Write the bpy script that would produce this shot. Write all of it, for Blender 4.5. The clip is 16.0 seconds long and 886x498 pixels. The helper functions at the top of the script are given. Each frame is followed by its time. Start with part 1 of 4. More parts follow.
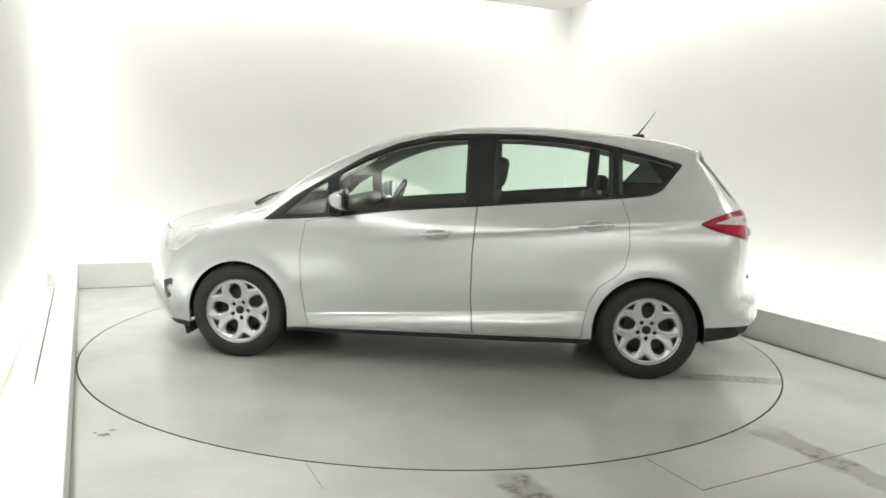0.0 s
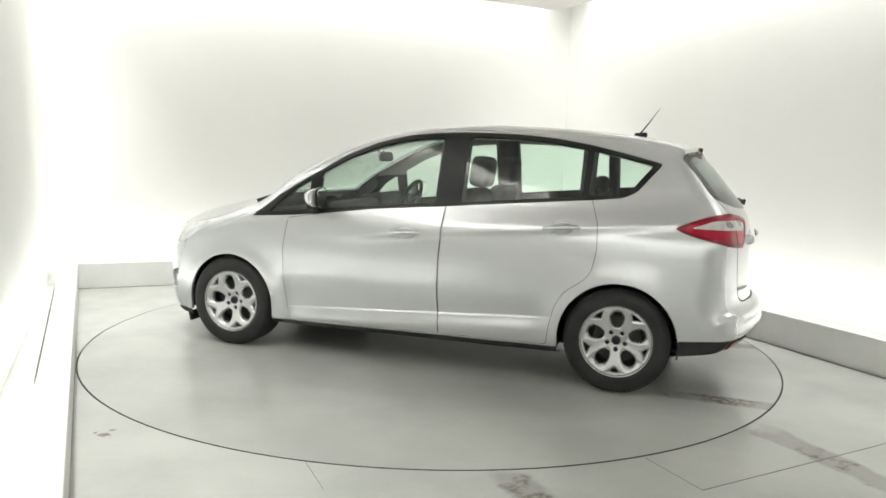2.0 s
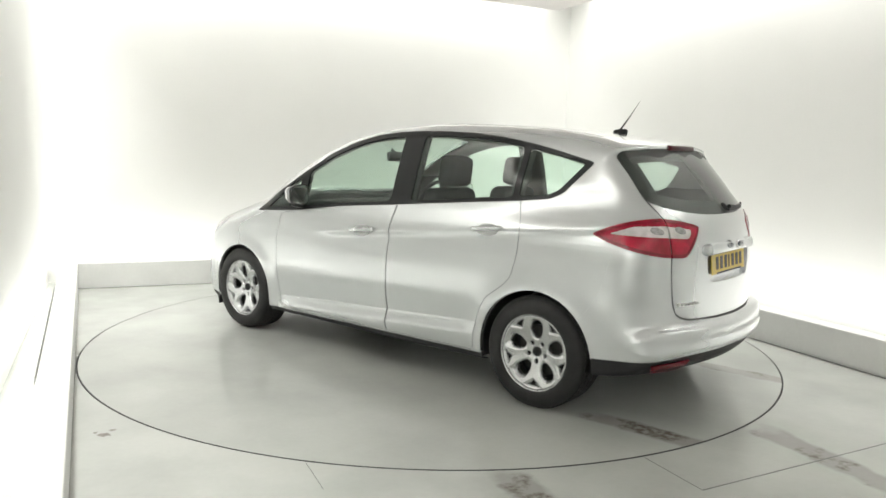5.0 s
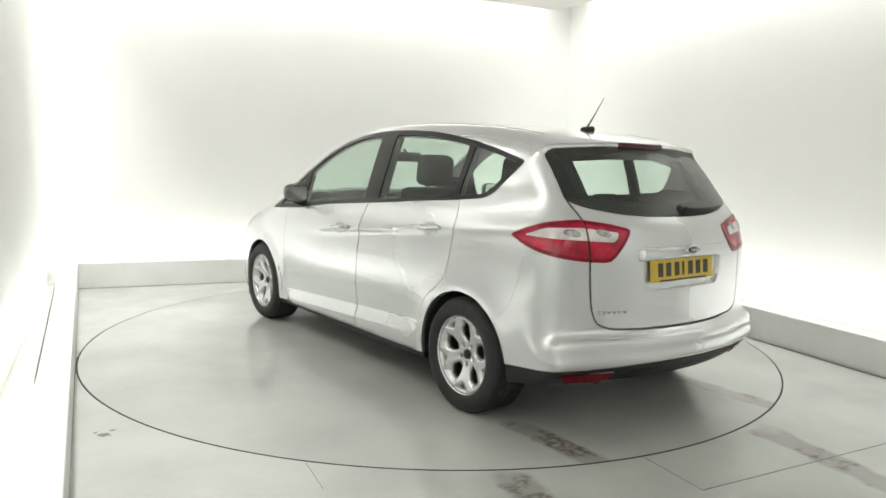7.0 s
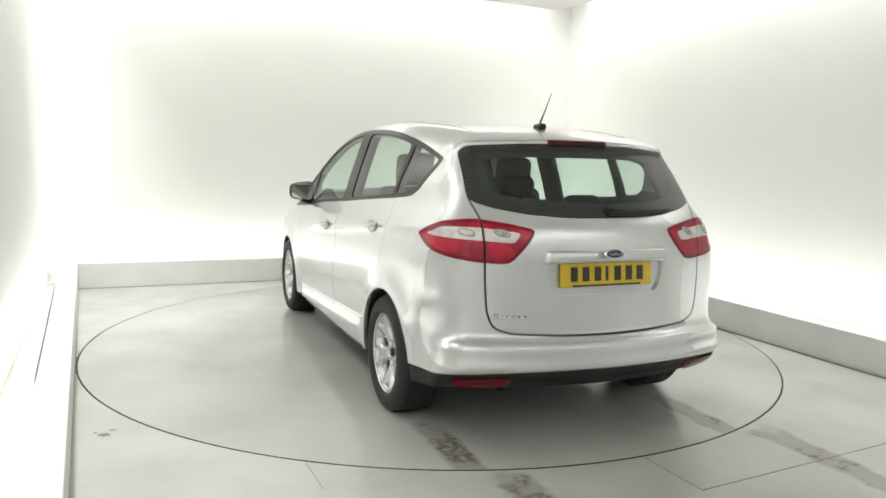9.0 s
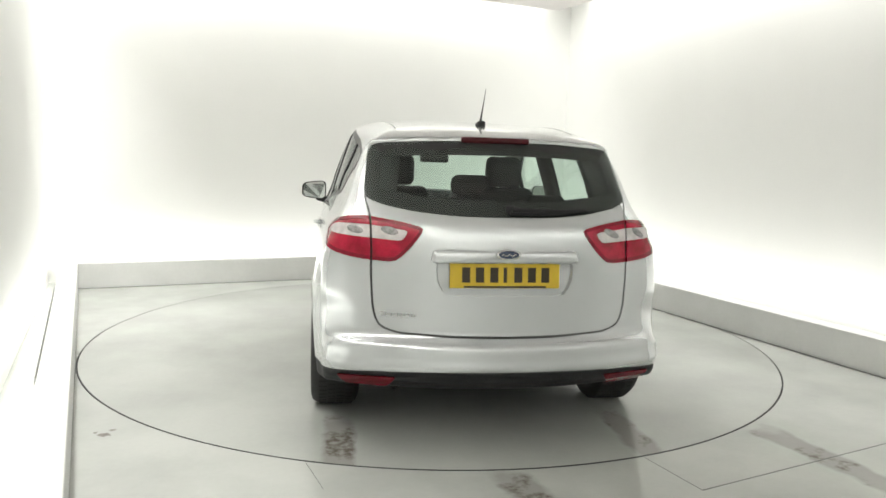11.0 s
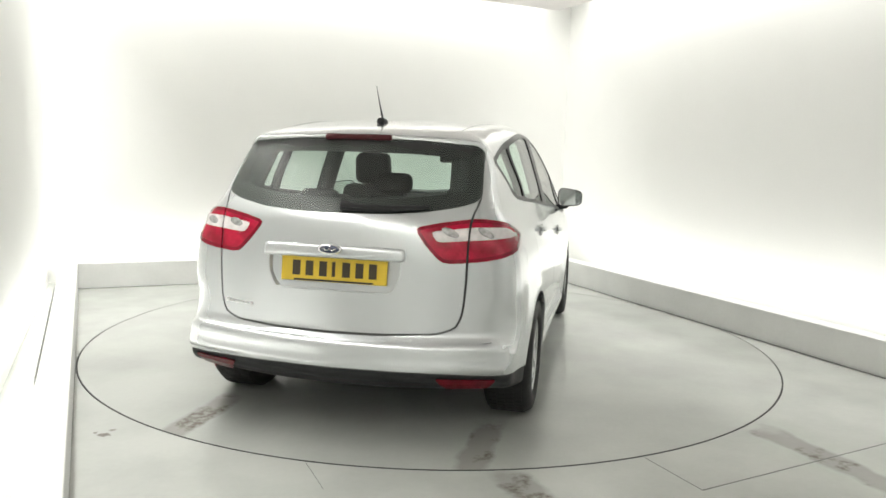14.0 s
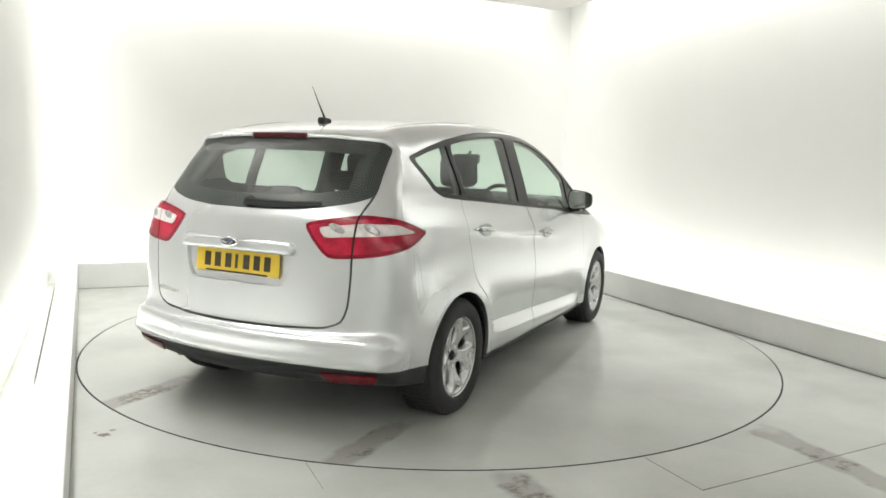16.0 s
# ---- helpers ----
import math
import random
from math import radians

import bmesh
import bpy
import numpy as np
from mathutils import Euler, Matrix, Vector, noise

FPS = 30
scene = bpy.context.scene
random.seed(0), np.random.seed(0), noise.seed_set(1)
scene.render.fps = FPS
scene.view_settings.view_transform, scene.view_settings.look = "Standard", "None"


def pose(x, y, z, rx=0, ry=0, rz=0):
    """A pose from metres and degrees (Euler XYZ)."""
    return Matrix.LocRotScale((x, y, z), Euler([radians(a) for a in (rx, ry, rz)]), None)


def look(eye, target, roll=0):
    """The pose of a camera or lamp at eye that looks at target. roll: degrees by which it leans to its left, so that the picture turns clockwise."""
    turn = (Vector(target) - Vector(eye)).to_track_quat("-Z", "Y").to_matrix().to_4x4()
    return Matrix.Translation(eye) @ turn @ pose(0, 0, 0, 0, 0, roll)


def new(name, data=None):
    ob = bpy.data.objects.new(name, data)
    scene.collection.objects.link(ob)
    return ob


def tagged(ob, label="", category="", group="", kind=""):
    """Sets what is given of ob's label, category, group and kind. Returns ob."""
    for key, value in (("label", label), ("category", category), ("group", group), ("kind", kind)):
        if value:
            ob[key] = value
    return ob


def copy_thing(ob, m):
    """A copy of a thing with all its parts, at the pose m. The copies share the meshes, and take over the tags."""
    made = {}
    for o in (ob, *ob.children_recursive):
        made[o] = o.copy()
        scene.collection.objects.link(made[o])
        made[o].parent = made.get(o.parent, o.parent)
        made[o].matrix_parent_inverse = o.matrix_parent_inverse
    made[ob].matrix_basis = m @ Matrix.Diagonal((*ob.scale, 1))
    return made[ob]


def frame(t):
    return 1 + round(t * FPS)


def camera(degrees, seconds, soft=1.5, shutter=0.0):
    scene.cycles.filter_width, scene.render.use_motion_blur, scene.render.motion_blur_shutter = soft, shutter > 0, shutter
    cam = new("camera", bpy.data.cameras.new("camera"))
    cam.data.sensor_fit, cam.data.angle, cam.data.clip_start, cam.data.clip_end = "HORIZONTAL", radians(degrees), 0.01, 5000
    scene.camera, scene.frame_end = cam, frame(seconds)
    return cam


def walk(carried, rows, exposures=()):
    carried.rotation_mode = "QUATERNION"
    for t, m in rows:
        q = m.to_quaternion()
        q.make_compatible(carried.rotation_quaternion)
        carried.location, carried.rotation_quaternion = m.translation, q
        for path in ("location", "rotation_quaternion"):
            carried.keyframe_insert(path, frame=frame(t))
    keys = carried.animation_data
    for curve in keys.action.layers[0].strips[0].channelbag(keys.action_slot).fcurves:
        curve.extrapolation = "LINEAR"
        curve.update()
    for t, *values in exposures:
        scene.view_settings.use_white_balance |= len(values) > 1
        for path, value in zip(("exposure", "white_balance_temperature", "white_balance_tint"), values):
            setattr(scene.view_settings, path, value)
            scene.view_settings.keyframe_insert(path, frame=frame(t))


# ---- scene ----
# ---------------------------------------------------------------- camera and its stand
cam = camera(61.49, 16.0, soft=1.6)
EYE, AIM, ROLL = (0.0, -5.5522, 1.3725), (0.0542, -0.5922, 0.7432), 1.697
walk(cam, [(0, look(EYE, AIM, ROLL)), (16, look(EYE, AIM, ROLL))])

# ---------------------------------------------------------------- plan of the booth
# The booth's own axes: u along the rear kerb, v towards it; the turntable's axis is the origin.
TURN = 23.5
ROOM = pose(0, 0, 0, 0, 0, TURN)
DISC_R = 2.436
KERB_L, KERB_R, KERB_B = -2.48, 2.40, 2.69      # inner faces of the kerbs
KERB_H, KERB_W = 0.245, 0.15
WALL_L, WALL_R, WALL_B, WALL_F = -2.80, 3.12, 3.10, -6.6
CEIL_Z = 3.10                                    # underside of the hung ceiling
ROOF_Z = 3.62                                    # slab above it
LIGHT = 0.18

world = bpy.data.worlds.new("world")
scene.world = world
world.use_nodes = True
world.node_tree.nodes["Background"].inputs[0].default_value = (0.9, 0.95, 1.0, 1)
world.node_tree.nodes["Background"].inputs[1].default_value = 0.05
scene.view_settings.exposure = 0.0


def strip_lamp(name, u0, v0, u1, v1, z, width, power, aim, spread=180):
    """A strip light for the coves and the added front fill: an area lamp from (u0, v0) to (u1, v1), facing aim in booth
    axes.
    """
    data = bpy.data.lights.new(name, "AREA")
    data.shape = "RECTANGLE"
    data.size, data.size_y = math.hypot(u1 - u0, v1 - v0), width
    data.spread = radians(spread)
    data.energy, data.color = power * data.size * LIGHT, (1.0, 1.0, 0.95)
    ob = new(name, data)
    x = Vector((u1 - u0, v1 - v0, 0)).normalized()
    zax = -Vector(aim).normalized()
    y = zax.cross(x)
    rot = Matrix((x, y, zax)).transposed().to_4x4()
    ob.matrix_world = ROOM @ Matrix.Translation(((u0 + u1) / 2, (v0 + v1) / 2, z)) @ rot
    tagged(ob, "white strip light out of view, in a cove or added as front fill", "cove light", kind="structure")
    return ob


# low troughs behind the kerbs
strip_lamp("cove_or_fill_light", -2.6, KERB_B + 0.28, 2.7, KERB_B + 0.28, 0.10, 0.12, 25, (0, 0.15, 1))
strip_lamp("cove_or_fill_light", KERB_R + 0.42, 2.45, KERB_R + 0.42, -3.3, 0.10, 0.12, 25, (0.15, 0, 1))
strip_lamp("cove_or_fill_light", WALL_L + 0.07, -2.6, WALL_L + 0.07, KERB_B, 0.10, 0.08, 28, (-0.05, 0, 1))
# high coves above the hung ceiling's edges, at the back and both sides
strip_lamp("cove_or_fill_light", 2.62, 2.95, WALL_L + 0.2, 2.95, CEIL_Z + 0.38, 0.14, 50, (0, 0.0, -1), 120)
strip_lamp("cove_or_fill_light", 2.96, -3.3, 2.96, 2.58, CEIL_Z + 0.38, 0.14, 56, (0.0, 0, -1), 120)
strip_lamp("cove_or_fill_light", WALL_L + 0.16, 2.6, WALL_L + 0.16, 0.2, CEIL_Z + 0.30, 0.16, 50, (0.05, 0, -1), 130)
strip_lamp("cove_or_fill_light", WALL_L + 0.16, 0.1, WALL_L + 0.16, WALL_F + 0.4, CEIL_Z + 0.30, 0.16, 96, (0.10, 0, -1))
# unseen fill strip added along the front wall to brighten car and floor
strip_lamp("cove_or_fill_light", WALL_L + 0.3, WALL_F + 0.22, WALL_R - 0.3, WALL_F + 0.22, CEIL_Z + 0.30, 0.16, 102, (0, 0.10, -1))


# ---------------------------------------------------------------- materials
def node_material(name, base, rough, metal=0.0, spots=0.0, scale=6.0, grain=0.0, grain_scale=90.0, bump=0.0, coat=0.0, rough_var=0.0, streak=(1, 1, 1), shine=0.5):
    """A principled surface with variation at two scales: broad blotches and fine grain."""
    m = bpy.data.materials.new(name)
    m.use_nodes = True
    nt = m.node_tree
    b = nt.nodes["Principled BSDF"]
    b.inputs["Roughness"].default_value, b.inputs["Metallic"].default_value = rough, metal
    b.inputs["Base Color"].default_value = (*base, 1)
    b.inputs["Specular IOR Level"].default_value = shine
    if coat:
        b.inputs["Coat Weight"].default_value, b.inputs["Coat Roughness"].default_value = coat, 0.09
    if spots or grain or bump or rough_var:
        co = nt.nodes.new("ShaderNodeTexCoord")
        mp = nt.nodes.new("ShaderNodeMapping")
        mp.inputs["Scale"].default_value = streak
        nt.links.new(co.outputs["Object"], mp.inputs[0])
        n1, n2 = nt.nodes.new("ShaderNodeTexNoise"), nt.nodes.new("ShaderNodeTexNoise")
        n1.inputs["Scale"].default_value, n1.inputs["Detail"].default_value = scale, 5
        n2.inputs["Scale"].default_value, n2.inputs["Detail"].default_value = grain_scale, 3
        for n in (n1, n2):
            nt.links.new(mp.outputs[0], n.inputs["Vector"])
        dark = tuple(c * (1 - spots) for c in base)
        mix1 = nt.nodes.new("ShaderNodeMix"); mix1.data_type = "RGBA"
        mix1.inputs[6].default_value, mix1.inputs[7].default_value = (*dark, 1), (*base, 1)
        ramp = nt.nodes.new("ShaderNodeMapRange")
        ramp.inputs[1].default_value, ramp.inputs[2].default_value = 0.35, 0.62
        nt.links.new(n1.outputs[0], ramp.inputs[0])
        nt.links.new(ramp.outputs[0], mix1.inputs[0])
        mix2 = nt.nodes.new("ShaderNodeMix"); mix2.data_type = "RGBA"; mix2.blend_type = "MULTIPLY"
        mix2.inputs[0].default_value = 1.0
        ramp2 = nt.nodes.new("ShaderNodeMapRange")
        ramp2.inputs[3].default_value, ramp2.inputs[4].default_value = 1 - grain, 1
        nt.links.new(n2.outputs[0], ramp2.inputs[0])
        nt.links.new(mix1.outputs[2], mix2.inputs[6])
        nt.links.new(ramp2.outputs[0], mix2.inputs[7])
        nt.links.new(mix2.outputs[2], b.inputs["Base Color"])
        if rough_var:
            rr = nt.nodes.new("ShaderNodeMapRange")
            rr.inputs[3].default_value, rr.inputs[4].default_value = max(0, rough - rough_var), rough + rough_var
            nt.links.new(n1.outputs[0], rr.inputs[0])
            nt.links.new(rr.outputs[0], b.inputs["Roughness"])
        if bump:
            bp = nt.nodes.new("ShaderNodeBump")
            bp.inputs["Strength"].default_value, bp.inputs["Distance"].default_value = bump, 0.002
            nt.links.new(n2.outputs[0], bp.inputs["Height"])
            nt.links.new(bp.outputs[0], b.inputs["Normal"])
    return m


M = {}
M["wall"] = node_material("white wall paint", (0.83, 0.83, 0.81), 0.75, spots=0.02, scale=1.2, grain=0.03, grain_scale=60, bump=0.05)
M["kerb"] = node_material("white painted kerb", (0.88, 0.88, 0.865), 0.42, spots=0.06, scale=3, grain=0.06, grain_scale=40, bump=0.1)
M["floor"] = node_material("painted concrete floor", (0.555, 0.57, 0.54), 0.2, spots=0.15, scale=1.6, grain=0.06, grain_scale=35, bump=0.03, rough_var=0.06)
M["disc"] = node_material("painted turntable plate", (0.53, 0.545, 0.515), 0.2, spots=0.15, scale=1.3, grain=0.06, grain_scale=35, bump=0.03, rough_var=0.06)
M["ceiling"] = node_material("ceiling board", (0.7, 0.67, 0.66), 0.8, spots=0.03, grain=0.03)
M["door_grey"] = node_material("grey paint", (0.60, 0.60, 0.59), 0.6, spots=0.08, scale=2, grain=0.05)
M["joint"] = node_material("grey of joints and kerb-foot shade", (0.16, 0.16, 0.155), 0.7)
M["gap"] = node_material("dark gap", (0.02, 0.02, 0.02), 0.7)
M["dirt"] = node_material("dried brown mud", (0.30, 0.275, 0.25), 0.75, spots=0.35, scale=9, grain=0.3, grain_scale=60, bump=0.3)


def tyre_dirt(m, along, across, start, middle, half, width):
    """Dried mud left by tyres: two patchy bands along one axis, past start, on a floor material."""
    nt = m.node_tree
    b = nt.nodes["Principled BSDF"]
    old = b.inputs["Base Color"].links[0].from_socket
    co, sep = nt.nodes.new("ShaderNodeTexCoord"), nt.nodes.new("ShaderNodeSeparateXYZ")
    nt.links.new(co.outputs["Object"], sep.inputs[0])

    def calc(op, a, c, clamp=False):
        n = nt.nodes.new("ShaderNodeMath")
        n.operation, n.use_clamp = op, clamp
        for i, v in enumerate((a, c)):
            if v is None:
                continue
            if isinstance(v, (int, float)):
                n.inputs[i].default_value = v
            else:
                nt.links.new(v, n.inputs[i])
        return n.outputs[0]

    def noise_at(scale, detail):
        n = nt.nodes.new("ShaderNodeTexNoise")
        n.inputs["Scale"].default_value, n.inputs["Detail"].default_value = scale, detail
        nt.links.new(co.outputs["Object"], n.inputs["Vector"])
        return n.outputs[0]

    off = calc("ABSOLUTE", calc("SUBTRACT", calc("ABSOLUTE", calc("SUBTRACT", sep.outputs[across], middle), None), half), None)
    wobble = calc("MULTIPLY", calc("SUBTRACT", noise_at(4.0, 3), 0.5), width * 1.4)
    band = calc("MULTIPLY", calc("SUBTRACT", width, calc("ADD", off, wobble)), 1 / (0.35 * width), True)
    run = calc("MULTIPLY", calc("SUBTRACT", start, calc("ADD", sep.outputs[along], calc("MULTIPLY", noise_at(7.0, 2), 0.25))), 7.0, True)
    patch = calc("MULTIPLY", calc("SUBTRACT", noise_at(5.0, 8), 0.40), 5.0, True)
    fine = calc("MULTIPLY", calc("SUBTRACT", noise_at(34.0, 6), 0.15), 2.2, True)
    mask = calc("MULTIPLY", calc("MULTIPLY", band, run), calc("MULTIPLY", patch, fine))
    smear = calc("MULTIPLY", calc("MULTIPLY", band, run), 0.42)
    mask = calc("MULTIPLY", calc("MAXIMUM", mask, smear), 0.85)
    mix = nt.nodes.new("ShaderNodeMix"); mix.data_type = "RGBA"
    mix.inputs[7].default_value = (0.105, 0.078, 0.058, 1)
    nt.links.new(mask, mix.inputs[0])
    nt.links.new(old, mix.inputs[6])
    nt.links.new(mix.outputs[2], b.inputs["Base Color"])


tyre_dirt(M["floor"], 1, 0, -2.20, 0.09, 0.76, 0.10)
tyre_dirt(M["disc"], 0, 1, -1.55, 0.0, 0.73, 0.085)


# ---------------------------------------------------------------- mesh helpers
def mesh_object(name, bm, material, parent=None, label="", smooth=False):
    me = bpy.data.meshes.new(name)
    bm.normal_update()
    bm.to_mesh(me)
    bm.free()
    me.materials.append(M[material])
    if smooth:
        me.polygons.foreach_set("use_smooth", [True] * len(me.polygons))
    ob = new(name, me)
    if parent:
        ob.parent = parent
    if label:
        tagged(ob, label)
    return ob


part = mesh_object


def box(bm, x0, x1, y0, y1, z0, z1, bevel=0.0, m=None):
    r = bmesh.ops.create_cube(bm, size=1)
    t = Matrix.Translation(((x0 + x1) / 2, (y0 + y1) / 2, (z0 + z1) / 2)) @ Matrix.Diagonal((x1 - x0, y1 - y0, z1 - z0, 1))
    bmesh.ops.transform(bm, matrix=t, verts=r["verts"])
    vs = r["verts"]
    if bevel:
        es = list({e for v in vs for e in v.link_edges})
        b = bmesh.ops.bevel(bm, geom=es, offset=bevel, segments=2, affect="EDGES", profile=0.5)
        vs = list({v for f in b["faces"] for v in f.verts} | {v for v in vs if v.is_valid})
    if m is not None:
        bmesh.ops.transform(bm, matrix=m, verts=vs)
    return vs


def setting(name, bm, material, label, category):
    ob = mesh_object(name, bm, material)
    ob.matrix_world = ROOM
    return tagged(ob, label, category, kind="structure")


# ---------------------------------------------------------------- the booth
def build_booth():
    t = 0.12
    bm = bmesh.new(); box(bm, WALL_L - t, WALL_R + t, WALL_B, WALL_B + t, -0.1, ROOF_Z + t)
    setting("wall_back", bm, "wall", "plain white painted back wall of the photo booth", "wall")
    bm = bmesh.new(); box(bm, WALL_R, WALL_R + t, WALL_F, WALL_B, -0.1, ROOF_Z + t)
    setting("wall_side_long", bm, "wall", "plain white painted side wall of the photo booth", "wall")
    bm = bmesh.new(); box(bm, WALL_L - t, WALL_L, WALL_F, WALL_B, -0.1, ROOF_Z + t)
    setting("wall_side_near", bm, "wall", "plain white side wall close beside the kerb", "wall")
    bm = bmesh.new(); box(bm, WALL_L - t, WALL_R + t, WALL_F - t, WALL_F, -0.1, ROOF_Z + t)
    setting("wall_front", bm, "door_grey", "plain pale grey wall that closes the booth", "wall")
    bm = bmesh.new(); box(bm, WALL_L - t, WALL_R + t, WALL_F - t, WALL_B + t, ROOF_Z, ROOF_Z + t)
    setting("ceiling_slab", bm, "wall", "white slab above the hung ceiling", "ceiling")
    bm = bmesh.new(); box(bm, -2.5, 2.68, WALL_F + 0.45, 2.68, CEIL_Z, CEIL_Z + 0.1)
    setting("ceiling", bm, "ceiling", "pale grey hung ceiling board with lit edges", "ceiling")
    # kerbs that hide the low cove lights
    k = KERB_W
    bm = bmesh.new(); box(bm, -2.52, KERB_R + k, KERB_B, KERB_B + k, 0, KERB_H, 0.006)
    setting("kerb_back", bm, "kerb", "low white painted kerb along the back wall", "kerb")
    bm = bmesh.new(); box(bm, KERB_R, KERB_R + k, WALL_F, KERB_B - 0.001, 0, KERB_H, 0.006)
    setting("kerb_long", bm, "kerb", "low white painted kerb along the side wall", "kerb")
    # this kerb runs a little askew
    bm = bmesh.new()
    vs = box(bm, -k, 0, WALL_F + 0.02, KERB_B - 0.002, 0, KERB_H, 0.006)
    for v in bm.verts:
        v.co.x += -2.447 - 0.027 * v.co.y
    setting("kerb_near", bm, "kerb", "low white painted kerb beside the turntable", "kerb")
    # open seam along the outer top edge of that kerb
    bm = bmesh.new()
    box(bm, -0.007, 0.0, -1.13, 1.36, KERB_H - 0.03, KERB_H + 0.0015)
    for v in bm.verts:
        v.co.x += -2.447 - k - 0.027 * v.co.y
    setting("kerb_seam", bm, "joint", "thin dark seam along the kerb's outer edge", "seam")
    # joints of the floor plates in front of the turntable
    # the dark strips at the kerb feet paint in the shadow line there
    for name, u0, v0, u1, v1, w in (("floor_joint", 0.027, -2.45, 0.035, -2.82, 0.0012), ("floor_joint", 0.035, -2.82, 2.39, -2.66, 0.0026), ("floor_joint", -1.454, -1.98, -1.45, -2.26, 0.001),
                                    ("kerb_foot_shade", -2.51, KERB_B - 0.004, KERB_R, KERB_B - 0.004, 0.003), ("kerb_foot_shade", KERB_R - 0.004, WALL_F + 0.1, KERB_R - 0.004, KERB_B - 0.01, 0.003)):
        bm = bmesh.new()
        n = math.hypot(u1 - u0, v1 - v0)
        box(bm, 0, n, -w, w, -0.01, 0.0012)
        bmesh.ops.transform(bm, matrix=Matrix.Translation((u0, v0, 0)) @ Matrix.Rotation(math.atan2(v1 - v0, u1 - u0), 4, "Z"), verts=bm.verts[:])
        setting(name, bm, "joint", "thin dark floor line: plate joint or painted kerb-foot shade", "floor joint")
    # dried splashes of mud on the floor
    rng = random.Random(4)
    for u0, v0, size in ((-2.27, -1.337, 0.03), (-2.235, -1.285, 0.016), (-2.31, -1.30, 0.012)):
        bm = bmesh.new()
        edge = [bm.verts.new((u0 + size * rng.uniform(0.5, 1.3) * math.cos(a), v0 + size * rng.uniform(0.5, 1.3) * math.sin(a), 0.0008)) for a in [2 * math.pi * i / 18 for i in range(18)]]
        bm.faces.new(edge)
        setting("mud_splash", bm, "dirt", "small dried brown mud splash on the floor", "mud stain")
    # floor around the round pit, and the turntable in it
    bm = bmesh.new()
    n = 128
    ring = [bm.verts.new((math.cos(a) * (DISC_R + 0.007), math.sin(a) * (DISC_R + 0.007), 0)) for a in [2 * math.pi * i / n for i in range(n)]]
    def edge_point(a):
        c, s = math.cos(a), math.sin(a)
        k = min((WALL_R + 0.05 if c > 0 else WALL_L - 0.05) / c if abs(c) > 1e-6 else 99, (WALL_B + 0.05 if s > 0 else WALL_F - 0.05) / s if abs(s) > 1e-6 else 99)
        return bm.verts.new((c * k, s * k, 0))
    outer = [edge_point(2 * math.pi * i / n) for i in range(n)]
    low = [bm.verts.new((v.co.x, v.co.y, -0.05)) for v in ring]
    for i in range(n):
        j = (i + 1) % n
        bm.faces.new((ring[i], outer[i], outer[j], ring[j]))
        bm.faces.new((low[i], ring[i], ring[j], low[j]))
    corners = [(WALL_R + 0.05, WALL_B + 0.05), (WALL_L - 0.05, WALL_B + 0.05), (WALL_L - 0.05, WALL_F - 0.05), (WALL_R + 0.05, WALL_F - 0.05)]
    for cx, cy in corners:
        a = math.atan2(cy, cx) % (2 * math.pi)
        i = int(a / (2 * math.pi) * n)
        bm.faces.new((outer[i], bm.verts.new((cx, cy, 0)), outer[(i + 1) % n]))
    setting("floor", bm, "floor", "glossy grey-green painted concrete floor with tyre dirt", "floor")
    bm = bmesh.new(); box(bm, -3, 3, -3, 3, -0.12, -0.06)
    setting("turntable_pit", bm, "gap", "dark pit below the turntable", "pit")


build_booth()


def build_turntable():
    bm = bmesh.new()
    bmesh.ops.create_cone(bm, cap_ends=True, segments=128, radius1=DISC_R, radius2=DISC_R, depth=0.05, matrix=Matrix.Translation((0, 0, -0.025)))
    ob = mesh_object("turntable", bm, "disc")
    bm = bmesh.new()
    lathe_ring = []
    for r, z in ((DISC_R - 0.004, 0.0006), (DISC_R + 0.003, 0.0006), (DISC_R + 0.003, -0.03)):
        lathe_ring.append([bm.verts.new((r * math.cos(2 * math.pi * i / 160), r * math.sin(2 * math.pi * i / 160), z)) for i in range(160)])
    for a, b in zip(lathe_ring, lathe_ring[1:]):
        for i in range(160):
            bm.faces.new((a[i], b[i], b[(i + 1) % 160], a[(i + 1) % 160]))
    part("edge_seal", bm, "gap", ob, "thin black rubber edge")
    return tagged(ob, "round glossy grey turntable plate set flush in the floor", "turntable")


turntable = build_turntable()


# ---------------------------------------------------------------- the car's skin
# Car axes: x forwards, y to its left, z up; origin on the ground, midway between the axles.
WHEEL_X, WHEEL_R = 1.324, 0.31
ARCH_F, ARCH_R = 0.336, 0.348


def ease(a, b, x):
    t = np.clip((x - a) / (b - a), 0, 1)
    return t * t * (3 - 2 * t)


def spline(points, n=8):
    """A closed Catmull-Rom curve through the points."""
    p = np.array(points, float)
    a, b, c, d = np.roll(p, 1, 0), p, np.roll(p, -1, 0), np.roll(p, -2, 0)
    out = []
    for t in np.arange(n) / n:
        out.append(0.5 * (2 * b + (c - a) * t + (2 * a - 5 * b + 4 * c - d) * t * t + (3 * b - a - 3 * c + d) * t ** 3))
    return np.stack(out, 1).reshape(-1, 2)


